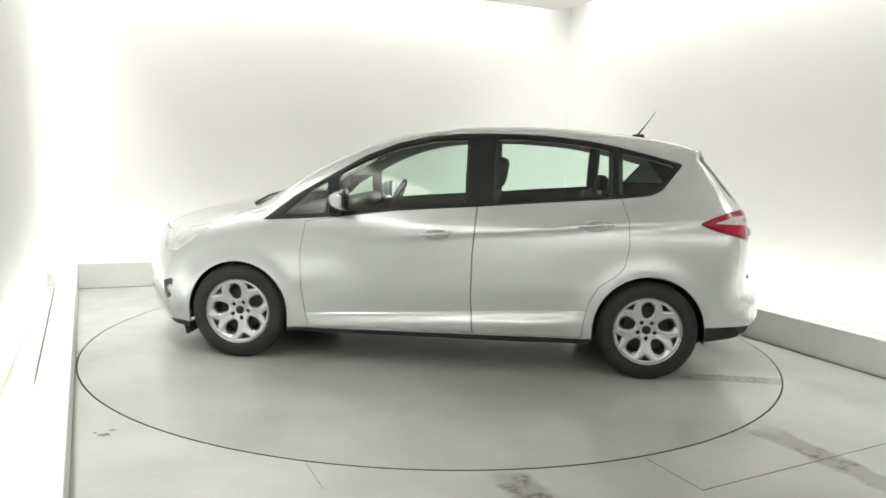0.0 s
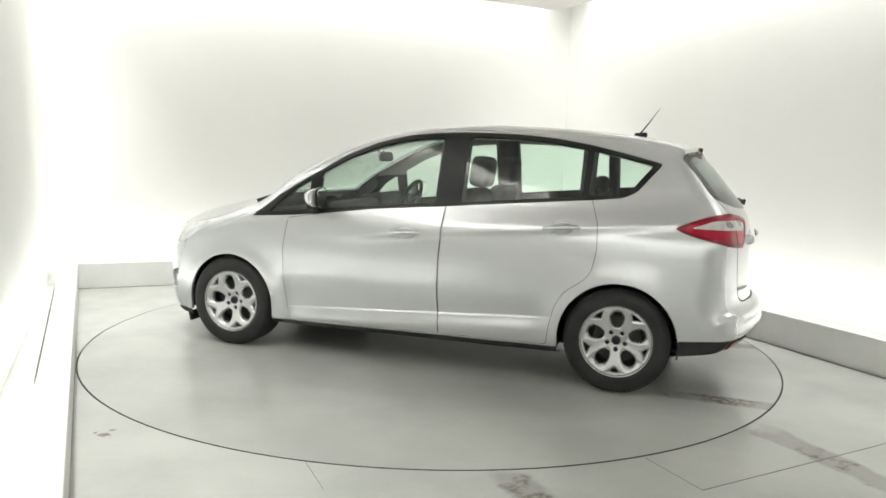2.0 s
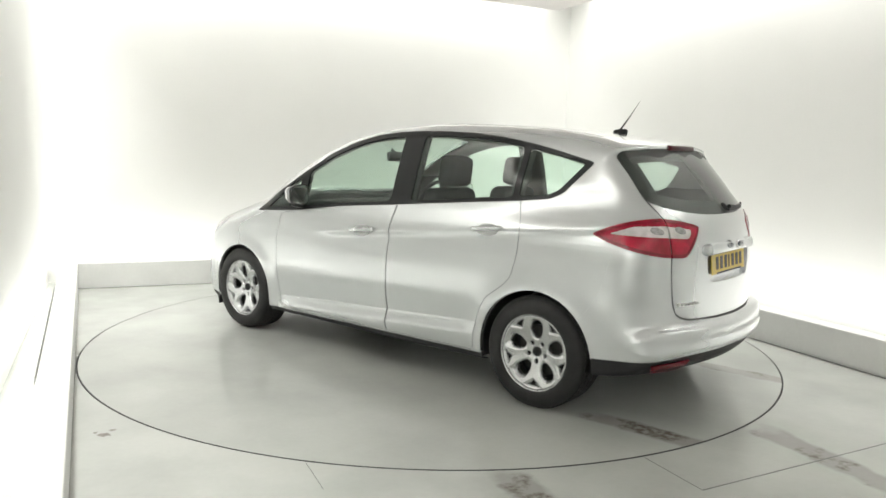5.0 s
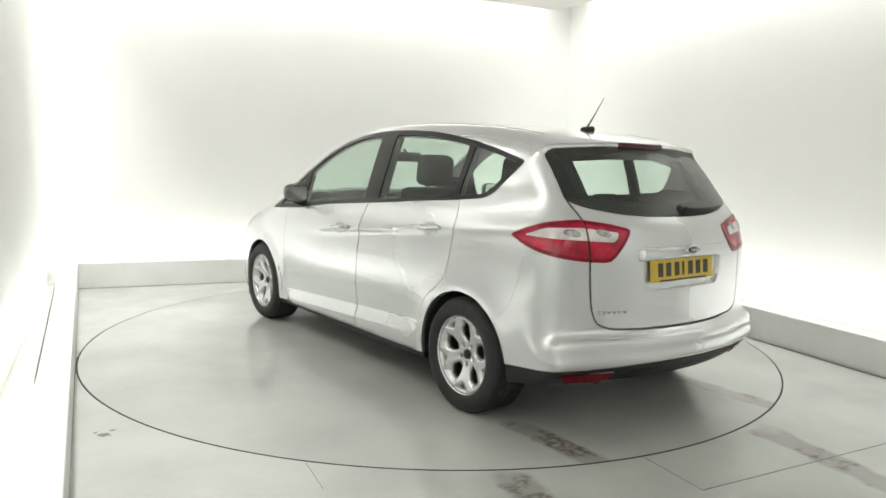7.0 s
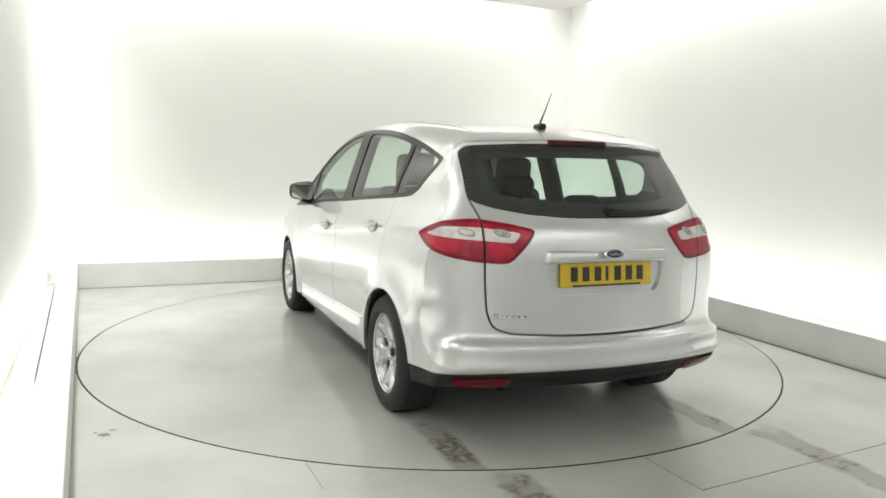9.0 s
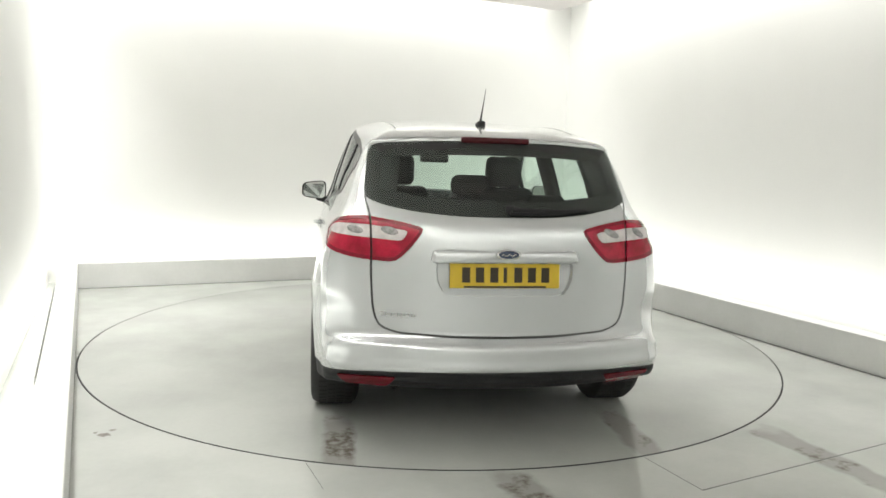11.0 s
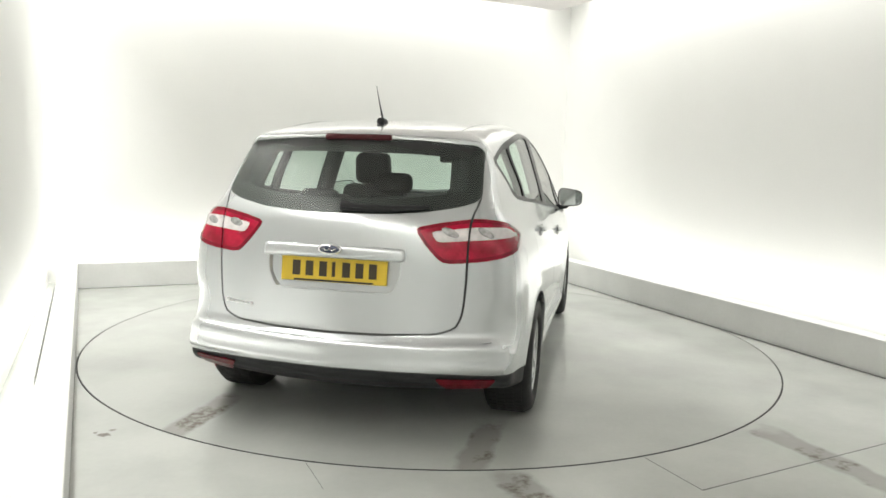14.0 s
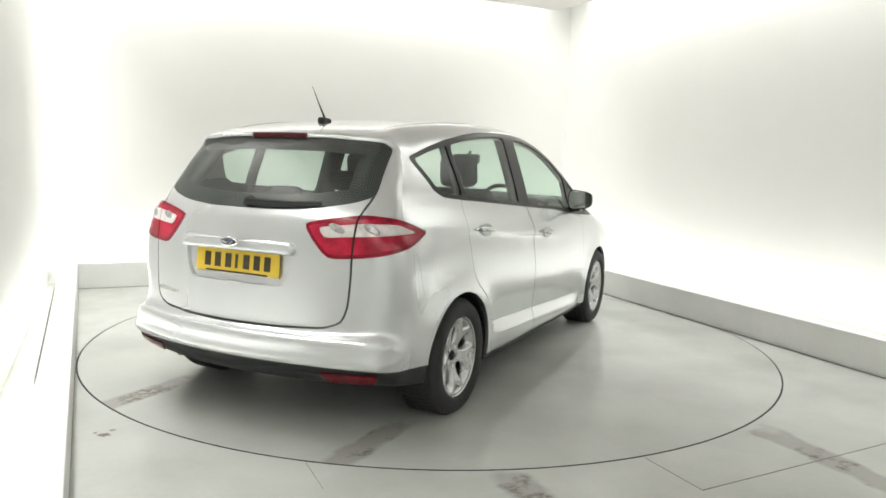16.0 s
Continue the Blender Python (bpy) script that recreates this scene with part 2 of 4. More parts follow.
# the outline of the car along its middle, from the front lip over the roof to the rear apron
PROFILE = spline([(1.70, 0.17), (2.08, 0.17), (2.20, 0.24), (2.24, 0.38), (2.24, 0.56), (2.205, 0.70), (2.14, 0.80), (2.03, 0.865),
                  (1.85, 0.925), (1.56, 0.995), (1.34, 1.03), (1.12, 1.145), (0.86, 1.29), (0.60, 1.41), (0.40, 1.478), (0.18, 1.532),
                  (-0.05, 1.564), (-0.30, 1.579), (-0.60, 1.580), (-0.95, 1.565), (-1.30, 1.536), (-1.55, 1.503), (-1.705, 1.468),
                  (-1.725, 1.445), (-1.73, 1.418), (-1.83, 1.31), (-1.95, 1.165), (-2.015, 1.08), (-2.04, 1.03), (-2.06, 0.95), (-2.072, 0.86),
                  (-2.079, 0.70), (-2.084, 0.60), (-2.089, 0.545), (-2.106, 0.526), (-2.142, 0.514), (-2.156, 0.49), (-2.159, 0.445), (-2.167, 0.406), (-2.157, 0.378), (-2.125, 0.345), (-2.10, 0.31),
                  (-2.02, 0.268), (-1.70, 0.235), (-0.8, 0.19), (0.8, 0.18)], 5)
SIDE_Z = np.array([0.10, 0.20, 0.30, 0.40, 0.55, 0.72, 0.85, 0.93, 1.00, 1.08, 1.20, 1.36, 1.50, 1.70])
SIDE_Y = np.array([0.855, 0.868, 0.878, 0.884, 0.892, 0.890, 0.882, 0.868, 0.838, 0.802, 0.768, 0.716, 0.668, 0.58])
PLAN_X = np.array([-2.4, -2.0, -1.6, -1.2, -0.6, 0.6, 1.0, 1.4, 1.8, 2.1, 2.4])
PLAN_K = np.array([0.90, 0.945, 0.975, 0.993, 1.0, 1.0, 0.997, 0.99, 0.965, 0.92, 0.86])


def swage(x):
    return 0.873 - 0.09 * x


def side_width(x, z):
    """Half the car's width at x and z."""
    w = np.interp(z, SIDE_Z, SIDE_Y)
    w = (w + np.interp(z - 0.03, SIDE_Z, SIDE_Y) + np.interp(z + 0.03, SIDE_Z, SIDE_Y)) / 3
    w = w * np.interp(x, PLAN_X, PLAN_K)
    w = w * (1 - 0.05 * ease(-0.7, -1.8, x) * ease(0.95, 1.2, z))
    w = w - 0.028 * ease(-0.85, -1.25, x) * ease(-1.68, -1.45, x) * ease(1.2, 1.4, z)
    d = z - swage(x)
    keep = ease(0.55, 0.2, x)
    w = w - 0.016 * keep * np.where(d < 0, (1 - np.exp(-(d / 0.03) ** 2)) * np.exp(-(d / 0.17) ** 2), 0)
    w = w + 0.006 * keep * np.where(d < 0, 1 - ease(0, -0.3, d), np.exp(-(d / 0.08) ** 2))
    low = 0.365 - 0.055 * x                                    # ledge along the foot of the doors
    keep = ease(0.92, 0.72, x) * ease(-1.0, -0.75, x)
    w = w + 0.026 * keep * ease(low + 0.002, low - 0.075, z) - 0.012 * keep * ease(low - 0.08, 0.22, z)
    w = w - 0.008 * keep * ease(low + 0.16, low, z) * ease(low - 0.004, low + 0.004, z)
    for cx, r, amp, wide in ((WHEEL_X, ARCH_F, 0.016, 0.06), (-WHEEL_X, ARCH_R, 0.022, 0.09)):
        d = np.hypot(x - cx, z - WHEEL_R) - r
        w = w + amp * np.exp(-(np.maximum(d, 0) / wide) ** 2) * ease(1.0, 0.75, z)
    return w


def profile_distance(x, z):
    a = PROFILE
    b = np.roll(a, -1, 0)
    px, pz = x[:, None], z[:, None]
    e = b - a
    t = np.clip(((px - a[:, 0]) * e[:, 0] + (pz - a[:, 1]) * e[:, 1]) / (e ** 2).sum(1), 0, 1)
    d = np.sqrt(((px - a[:, 0] - t * e[:, 0]) ** 2 + (pz - a[:, 1] - t * e[:, 1]) ** 2).min(1))
    cross = ((a[:, 1] > pz) != (b[:, 1] > pz)) & (px < a[:, 0] + (pz - a[:, 1]) / np.where(e[:, 1] == 0, 1e-9, e[:, 1]) * e[:, 0])
    return np.where(cross.sum(1) % 2 == 1, -d, d)


def skin(p):
    """Below zero inside the car's body, above zero outside."""
    x, y, z = p[:, 0], np.abs(p[:, 1]), p[:, 2]
    xs = x - 0.28 * y * y * ease(-0.9, -1.9, x) + (0.58 - 0.28 * ease(0.95, 1.25, z)) * y * y * ease(0.2, 1.9, x)
    zs = z + 0.06 * y * y * ease(0.95, 1.4, z)
    zs = zs + 0.10 * y ** 3 * ease(0.9, 1.5, x) * ease(0.6, 0.9, z) * ease(1.25, 1.0, z)
    a = profile_distance(xs, zs)
    b = (y - side_width(x, z)) * 0.93
    k = 0.03 + 0.09 * ease(0.25, 0.7, z) - 0.02 * ease(1.2, 1.5, z) - 0.03 * ease(-1.45, -1.7, x) * ease(1.05, 1.3, z) + 0.06 * ease(-1.4, -1.9, x) * ease(0.30, 0.42, z) * ease(0.75, 0.6, z)
    return np.maximum(a, b) + np.maximum(k - np.abs(a - b), 0) ** 2 / (4 * k)


def skin_normal(p):
    h = 0.004
    g = np.stack([skin(p + np.eye(3)[i] * h) - skin(p - np.eye(3)[i] * h) for i in range(3)], 1)
    g[np.abs(p[:, 1]) < 1e-5, 1] = 0
    return g / np.maximum(np.linalg.norm(g, axis=1, keepdims=True), 1e-9)


def skin_along(o, d, near=0.0, far=1.0, steps=26):
    """The distance along each ray o + s d at which it leaves the body (inside at near)."""
    lo, hi = np.full(len(o), near), np.full(len(o), far)
    for _ in range(steps):
        mid = (lo + hi) / 2
        inside = skin(o + d * mid[:, None]) < 0
        lo, hi = np.where(inside, mid, lo), np.where(inside, hi, mid)
    return (lo + hi) / 2


# ---------------------------------------------------------------- car materials
def paint_material():
    """Silver metallic paint: fine flakes under a clear coat, with a film of dust."""
    m = node_material("silver metallic paint", (0.735, 0.757, 0.77), 0.27, metal=0.70, spots=0.04, scale=3, grain=0.08, grain_scale=700, coat=0.9)
    return m


def glass_material(name, tint, gloss=0.9, rough=0.02):
    """Tinted car glass: lets light straight through and mirrors at grazing angles."""
    m = bpy.data.materials.new(name)
    m.use_nodes = True
    nt = m.node_tree
    nt.nodes.clear()
    out, mix = nt.nodes.new("ShaderNodeOutputMaterial"), nt.nodes.new("ShaderNodeMixShader")
    tr, gl, fr = nt.nodes.new("ShaderNodeBsdfTransparent"), nt.nodes.new("ShaderNodeBsdfGlossy"), nt.nodes.new("ShaderNodeLayerWeight")
    power, add = nt.nodes.new("ShaderNodeMath"), nt.nodes.new("ShaderNodeMath")
    power.operation, power.inputs[1].default_value = "POWER", 4.5
    add.operation, add.inputs[1].default_value, add.inputs[2].default_value = "MULTIPLY_ADD", 0.85, 0.055
    tr.inputs[0].default_value = (*tint, 1)
    gl.inputs["Color"].default_value, gl.inputs["Roughness"].default_value = (gloss, gloss, gloss, 1), rough
    fr.inputs[0].default_value = 0.5
    nt.links.new(fr.outputs["Facing"], power.inputs[0])
    nt.links.new(power.outputs[0], add.inputs[0])
    nt.links.new(add.outputs[0], mix.inputs[0])
    nt.links.new(tr.outputs[0], mix.inputs[1])
    nt.links.new(gl.outputs[0], mix.inputs[2])
    nt.links.new(mix.outputs[0], out.inputs[0])
    return m


M["paint"] = paint_material()
M["glass"] = glass_material("green tinted glass", (0.82, 0.93, 0.865))
M["rear_glass"] = glass_material("darker rear glass", (0.72, 0.80, 0.76), rough=0.30)
M["trim"] = node_material("satin black trim", (0.02, 0.021, 0.022), 0.3, spots=0.2, scale=8, grain=0.1, shine=0.3)
M["plastic"] = node_material("textured black plastic", (0.03, 0.03, 0.032), 0.55, spots=0.2, scale=6, grain=0.2, grain_scale=200, bump=0.2, shine=0.3)
M["rubber"] = node_material("tyre rubber", (0.028, 0.028, 0.028), 0.7, spots=0.25, scale=12, grain=0.2, grain_scale=120, bump=0.2)
M["alloy"] = node_material("silver alloy", (0.70, 0.71, 0.72), 0.22, metal=0.85, spots=0.1, scale=14, grain=0.08, rough_var=0.06)
M["dark_metal"] = node_material("dull dark metal, also barrel shade", (0.06, 0.058, 0.055), 0.5, metal=0.6, spots=0.3, scale=20)
M["chrome"] = node_material("chrome", (0.75, 0.75, 0.76), 0.08, metal=1.0)
M["red_lens"] = node_material("red lens", (0.34, 0.005, 0.028), 0.10, spots=0.35, scale=16, grain=0.3, grain_scale=160, bump=0.15)
M["bright_red"] = node_material("bright red lens core", (0.64, 0.010, 0.05), 0.14, spots=0.45, scale=11, grain=0.35, grain_scale=110, bump=0.25)
M["reflector_red"] = node_material("red reflector", (0.19, 0.006, 0.016), 0.25, spots=0.3, scale=20, grain=0.3, grain_scale=200, shine=0.3)
M["dark_red"] = node_material("dark red lens", (0.07, 0.004, 0.008), 0.3, spots=0.2, shine=0.3)
M["clear_lens"] = node_material("frosted clear lens", (0.80, 0.74, 0.74), 0.12, spots=0.2, scale=22, grain=0.1, bump=0.1)
M["head_lens"] = node_material("headlamp lens", (0.75, 0.76, 0.76), 0.08, metal=0.35, spots=0.25, scale=18, coat=1.0)
M["bulb"] = node_material("silvered bulb bowl", (0.52, 0.50, 0.50), 0.25, metal=0.3, spots=0.4, scale=60)
M["yellow"] = node_material("yellow reflective plate", (0.72, 0.50, 0.035), 0.35, spots=0.05, scale=30, coat=0.5)
M["plate_black"] = node_material("black rubber seal", (0.02, 0.02, 0.02), 0.5)
M["plate_print"] = node_material("dark plate print", (0.05, 0.038, 0.02), 0.4)
M["badge_blue"] = node_material("dark blue enamel", (0.02, 0.032, 0.07), 0.2, coat=1.0)
M["interior"] = node_material("charcoal interior trim", (0.07, 0.073, 0.072), 0.7, spots=0.2, scale=5, grain=0.2, grain_scale=250, bump=0.2)
M["seat"] = node_material("charcoal seat cloth", (0.085, 0.088, 0.088), 0.9, spots=0.2, scale=9, grain=0.35, grain_scale=400, bump=0.4)
M["headliner"] = node_material("pale grey headliner", (0.42, 0.42, 0.40), 0.9, spots=0.05, grain=0.1, grain_scale=300)
M["mirror"] = node_material("mirror glass", (0.80, 0.84, 0.82), 0.12, metal=1.0)
M["ditch"] = node_material("grey roof strip", (0.10, 0.10, 0.10), 0.5)
# greyer than the body paint, to paint in the handle cup's shade
M["dish"] = node_material("grey for painted handle cup shade, also flap seam", (0.52, 0.53, 0.53), 0.35, metal=0.6)
M["grey_print"] = node_material("brushed grey lettering", (0.55, 0.55, 0.55), 0.3, metal=0.6)


# ---------------------------------------------------------------- cutting the skin into panels
def inside(poly, a, b):
    x0, y0 = poly[:, 0], poly[:, 1]
    x1, y1 = np.roll(x0, -1), np.roll(y0, -1)
    hit = ((y0 > b) != (y1 > b)) & (a < x0 + (b - y0) / np.where(y1 == y0, 1e-9, y1 - y0) * (x1 - x0))
    return hit.sum() % 2 == 1


def grown(poly, d):
    """The outline moved outwards by d."""
    e = np.roll(poly, -1, 0) - poly
    area = (poly[:, 0] * np.roll(poly[:, 1], -1) - np.roll(poly[:, 0], -1) * poly[:, 1]).sum()
    n = np.stack([e[:, 1], -e[:, 0]], 1) / np.linalg.norm(e, axis=1, keepdims=True) * (1 if area > 0 else -1)
    m = n + np.roll(n, 1, 0)
    m = m / np.maximum((m * m).sum(1, keepdims=True) / 2, 0.35)
    return poly + m * d


def rounded(points, r=0.02, n=3):
    """The outline with its corners rounded."""
    p = np.array(points, float)
    out = []
    for i in range(len(p)):
        a, b, c = p[i - 1], p[i], p[(i + 1) % len(p)]
        u, v = a - b, c - b
        lu, lv = np.linalg.norm(u), np.linalg.norm(v)
        k = min(r, 0.45 * lu, 0.45 * lv)
        s, e = b + u / lu * k, b + v / lv * k
        for t in np.linspace(0, 1, n):
            out.append((1 - t) ** 2 * s + 2 * t * (1 - t) * b + t * t * e)
    return np.array(out)


class View:
    """A way of looking at the skin: 2D coordinates of a point, and the 3D way of sight there."""

    def __init__(self, kind, centre=None, out=None):
        self.kind, self.centre = kind, centre
        if centre is not None:
            self.out = Vector(out).normalized()
            self.right = Vector((0, 0, 1)).cross(self.out).normalized()
            self.up = self.out.cross(self.right)

    def flat(self, p):
        if self.kind == "side":
            return p[0], p[2]
        if self.kind == "rear":
            return p[1], p[2]
        if self.kind == "top":
            return p[0], p[1]
        d = Vector(p) - self.centre
        k = max(d.dot(self.out), 1e-3)
        return d.dot(self.right) / k, d.dot(self.up) / k

    def lift(self, a, b):
        """A point on the line of sight, and its way."""
        if self.kind == "side":
            return Vector((a, 0, b)), Vector((0, 1, 0))
        if self.kind == "rear":
            return Vector((0, a, b)), Vector((1, 0, 0))
        if self.kind == "top":
            return Vector((a, b, 0)), Vector((0, 0, 1))
        w = self.out + self.right * a + self.up * b
        return self.centre + w, w

    def faces(self, f):
        n, c = f.normal, f.calc_center_median()
        if self.kind == "side":
            return n.y > 0.2
        if self.kind == "rear":
            return c.x < -1.45 and n.x < -0.12
        if self.kind == "top":
            return n.z > 0.15 and c.x > 0
        return (c - self.centre).dot(self.out) > 0.25 * (c - self.centre).length


SIDE, REAR, TOP = View("side"), View("rear"), View("top")
LAMP = View("point", Vector((-1.35, 0.2, 0.97)), (-1, 0.8, 0))
NOSE = View("point", Vector((1.30, 0.25, 0.62)), (1, 0.9, 0))


def around(view, points):
    return np.array([view.flat(p) for p in points])


def cut(bm, layer, view, poly, tag, over=(0,)):
    """Cut the outline into the skin; what lies inside and still bears a tag of over gets this tag."""
    lo, hi = poly.min(0), poly.max(0)
    pad = 0.07
    near = []
    for f in bm.faces:
        a, b = view.flat(f.calc_center_median())
        if lo[0] - pad < a < hi[0] + pad and lo[1] - pad < b < hi[1] + pad and view.faces(f):
            near.append(f)
    near = set(near)
    for i in range(len(poly)):
        p, q = poly[i], poly[(i + 1) % len(poly)]
        if np.hypot(*(q - p)) < 1e-6:
            continue
        p3, w = view.lift(*p)
        q3, _ = view.lift(*q)
        no = (q3 - p3).cross(w).normalized()
        e0, e1 = np.minimum(p, q) - 0.045, np.maximum(p, q) + 0.045
        geom = []
        for f in near:
            if f.is_valid:
                c = [view.flat(v.co) for v in f.verts]
                if max(x for x, _ in c) > e0[0] + 0.035 and min(x for x, _ in c) < e1[0] - 0.035 and max(y for _, y in c) > e0[1] + 0.035 and min(y for _, y in c) < e1[1] - 0.035:
                    geom.append(f)
        if not geom:
            continue
        es = {e for f in geom for e in f.edges}
        vs = {v for f in geom for v in f.verts}
        r = bmesh.ops.bisect_plane(bm, geom=list(geom) + list(es) + list(vs), dist=1e-5, plane_co=p3, plane_no=no)
        near.update(g for g in r["geom"] if isinstance(g, bmesh.types.BMFace))
    for f in near:
        if f.is_valid and f[layer] in over:
            if inside(poly, *view.flat(f.calc_center_median())):
                f[layer] = tag


def skin_mesh():
    """The left half of the skin as a grid."""
    nx, ny, nz = 150, 24, 72
    xs, ys, zs = np.linspace(-2.45, 2.5, nx + 1), np.linspace(0, 1.05, ny + 1), np.concatenate([np.linspace(0.08, 0.22, 8)[:-1], np.linspace(0.22, 0.47, 28)[:-1], np.linspace(0.47, 0.80, 15)[:-1], np.linspace(0.80, 1.0, 18)[:-1], np.linspace(1.0, 1.75, 32)])
    pts, quads = [], []

    def sheet(rows):
        base = len(pts)
        n = len(rows[0])
        for r in rows:
            pts.extend(r)
        for i in range(len(rows) - 1):
            for j in range(n - 1):
                a = base + i * n + j
                quads.append((a, a + 1, a + n + 1, a + n))

    sheet([[(x, 1.05, z) for x in xs[::-1]] for z in zs])
    sheet([[(-2.45, y, z) for y in ys[::-1]] for z in zs])
    sheet([[(2.5, y, z) for y in ys] for z in zs])
    sheet([[(x, y, 1.75) for x in xs[::-1]] for y in ys[::-1]])
    p = np.array(pts)
    c = np.stack([np.clip(p[:, 0], -1.2, 1.45), np.minimum(p[:, 1], 0.4), np.clip(p[:, 2], 0.42, 0.8)], 1)
    s = skin_along(c, p - c)
    q = c + (p - c) * s[:, None]
    bm = bmesh.new()
    vs = [bm.verts.new(v) for v in q.tolist()]
    for f in quads:
        bm.faces.new([vs[i] for i in f])
    bmesh.ops.remove_doubles(bm, verts=bm.verts[:], dist=2e-4)
    bm.normal_update()
    return bm


# outlines of the panels (side: x, z; rear: y, z; top: x, y)
BELT = [(1.165, 0.918), (0.85, 0.94), (0.60, 0.965), (0.297, 1.006), (-0.205, 1.047), (-0.771, 1.098), (-1.121, 1.127), (-1.31, 1.148), (-1.385, 1.185)]
DLO = rounded(BELT + [(-1.522, 1.354), (-1.30, 1.410), (-1.10, 1.455), (-0.90, 1.488), (-0.70, 1.508), (-0.50, 1.516), (-0.30, 1.517), (-0.10, 1.510), (0.10, 1.488), (0.30, 1.439), (0.50, 1.358), (0.70, 1.241), (0.80, 1.181), (0.967, 1.078)], 0.02)
PANES = {
    "front_quarter": rounded([(1.03, 0.955), (0.75, 0.978), (0.75, 1.19), (0.86, 1.125)], 0.015),
    "front_glass": rounded([(0.675, 0.985), (0.30, 1.026), (-0.155, 1.066), (-0.165, 1.478), (-0.04, 1.474), (0.12, 1.452), (0.30, 1.407), (0.50, 1.327), (0.675, 1.228)], 0.025),
    "rear_glass": rounded([(-0.325, 1.078), (-0.75, 1.118), (-1.072, 1.144), (-1.076, 1.428), (-0.90, 1.458), (-0.70, 1.479), (-0.50, 1.488), (-0.33, 1.489)], 0.03),
    "quarter_glass": rounded([(-1.112, 1.152), (-1.29, 1.168), (-1.355, 1.20), (-1.468, 1.345), (-1.30, 1.385), (-1.112, 1.422)], 0.02),
}
FRONT_DOOR = rounded([(0.875, 0.925), (0.908, 0.72), (0.902, 0.50), (0.868, 0.30), (0.845, 0.232), (-0.225, 0.245), (-0.207, 0.47), (-0.207, 0.75), (-0.228, 1.055), (0.3, 1.02)], 0.012)
REAR_DOOR = rounded([(-0.2285, 1.057), (-0.2075, 0.75), (-0.2075, 0.47), (-0.2255, 0.245), (-0.915, 0.25), (-0.925, 0.36), (-0.955, 0.487), (-1.006, 0.577), (-1.116, 0.656), (-1.162, 0.709), (-1.187, 0.838), (-1.18, 0.994), (-1.13, 1.14)], 0.015)
SILL = np.array([(1.02, 0.05), (1.02, 0.222), (0.85, 0.224), (-0.23, 0.237), (-0.93, 0.243), (-1.02, 0.25), (-1.02, 0.05)])
BUMPER = rounded([(-1.735, 0.90), (-1.715, 0.767), (-1.68, 0.658), (-1.60, 0.55), (-1.60, 0.05), (-2.6, 0.05), (-2.6, 0.90)], 0.01)
GATE = rounded([(-0.2, 0.533), (0.25, 0.536), (0.50, 0.545), (0.585, 0.575), (0.612, 0.65), (0.622, 0.80), (0.622, 0.95), (0.626, 1.08), (0.652, 1.163), (0.627, 1.388), (0.594, 1.420), (0.30, 1.440), (-0.2, 1.443)], 0.03)
REAR_WINDOW = rounded([(-0.2, 1.086), (0.22, 1.090), (0.40, 1.103), (0.56, 1.130), (0.6525, 1.1635), (0.6275, 1.3885), (0.5945, 1.4205), (0.30, 1.4405), (-0.2, 1.4435)], 0.03)
RECESS = rounded([(-0.2, 0.728), (0.285, 0.728), (0.325, 0.80), (0.325, 0.893), (-0.2, 0.893)], 0.03)
APRON = np.array([(-0.3, 0.394), (0.2, 0.393), (0.45, 0.386), (0.62, 0.378), (0.75, 0.364), (0.95, 0.343), (0.95, 0.05), (-0.3, 0.05)])
APRON_SIDE = np.array([(-1.60, 0.343), (-1.70, 0.348), (-1.90, 0.362), (-2.2, 0.388), (-2.2, 0.05), (-1.60, 0.05)])
REFLECTOR = rounded([(0.50, 0.346), (0.77, 0.340), (0.73, 0.294), (0.54, 0.290)], 0.012)
TAIL = [(-1.608, 0.827, 0.990), (-1.70, 0.80, 1.030), (-1.79, 0.76, 1.062), (-1.89, 0.64, 1.080), (-1.96, 0.48, 1.058), (-2.00, 0.372, 1.034), (-2.005, 0.425, 0.958), (-1.997, 0.505, 0.875), (-1.945, 0.657, 0.884), (-1.85, 0.80, 0.913), (-1.71, 0.829, 0.950)]
TAIL_WHITE = [(-1.705, 0.815, 0.996), (-1.81, 0.765, 1.036), (-1.915, 0.627, 1.040), (-1.98, 0.445, 1.018), (-1.985, 0.475, 0.972), (-1.936, 0.623, 0.982), (-1.805, 0.796, 0.992)]
HEAD = [(1.93, 0.80, 0.70), (1.97, 0.66, 0.775), (1.93, 0.62, 0.815), (1.66, 0.79, 0.850), (1.53, 0.825, 0.862), (1.66, 0.86, 0.752), (1.775, 0.857, 0.690)]
FOG = [(1.905, 0.83, 0.475), (1.775, 0.859, 0.512), (1.80, 0.855, 0.365), (1.87, 0.84, 0.366)]
WINDSCREEN = rounded([(1.27, -0.2), (1.24, 0.35), (1.12, 0.68), (0.84, 0.66), (0.40, 0.575), (0.235, 0.50), (0.19, 0.2), (0.18, -0.2)], 0.03)
HOOD = rounded([(1.335, -0.2), (1.30, 0.40), (1.235, 0.70), (1.40, 0.79), (1.62, 0.772), (1.80, 0.70), (1.93, 0.57), (2.05, 0.35), (2.09, -0.2)], 0.03)


def circle(cx, cz, r, n=40):
    a = np.linspace(0, 2 * np.pi, n, endpoint=False)
    return np.stack([cx + r * np.cos(a), cz + r * np.sin(a)], 1)


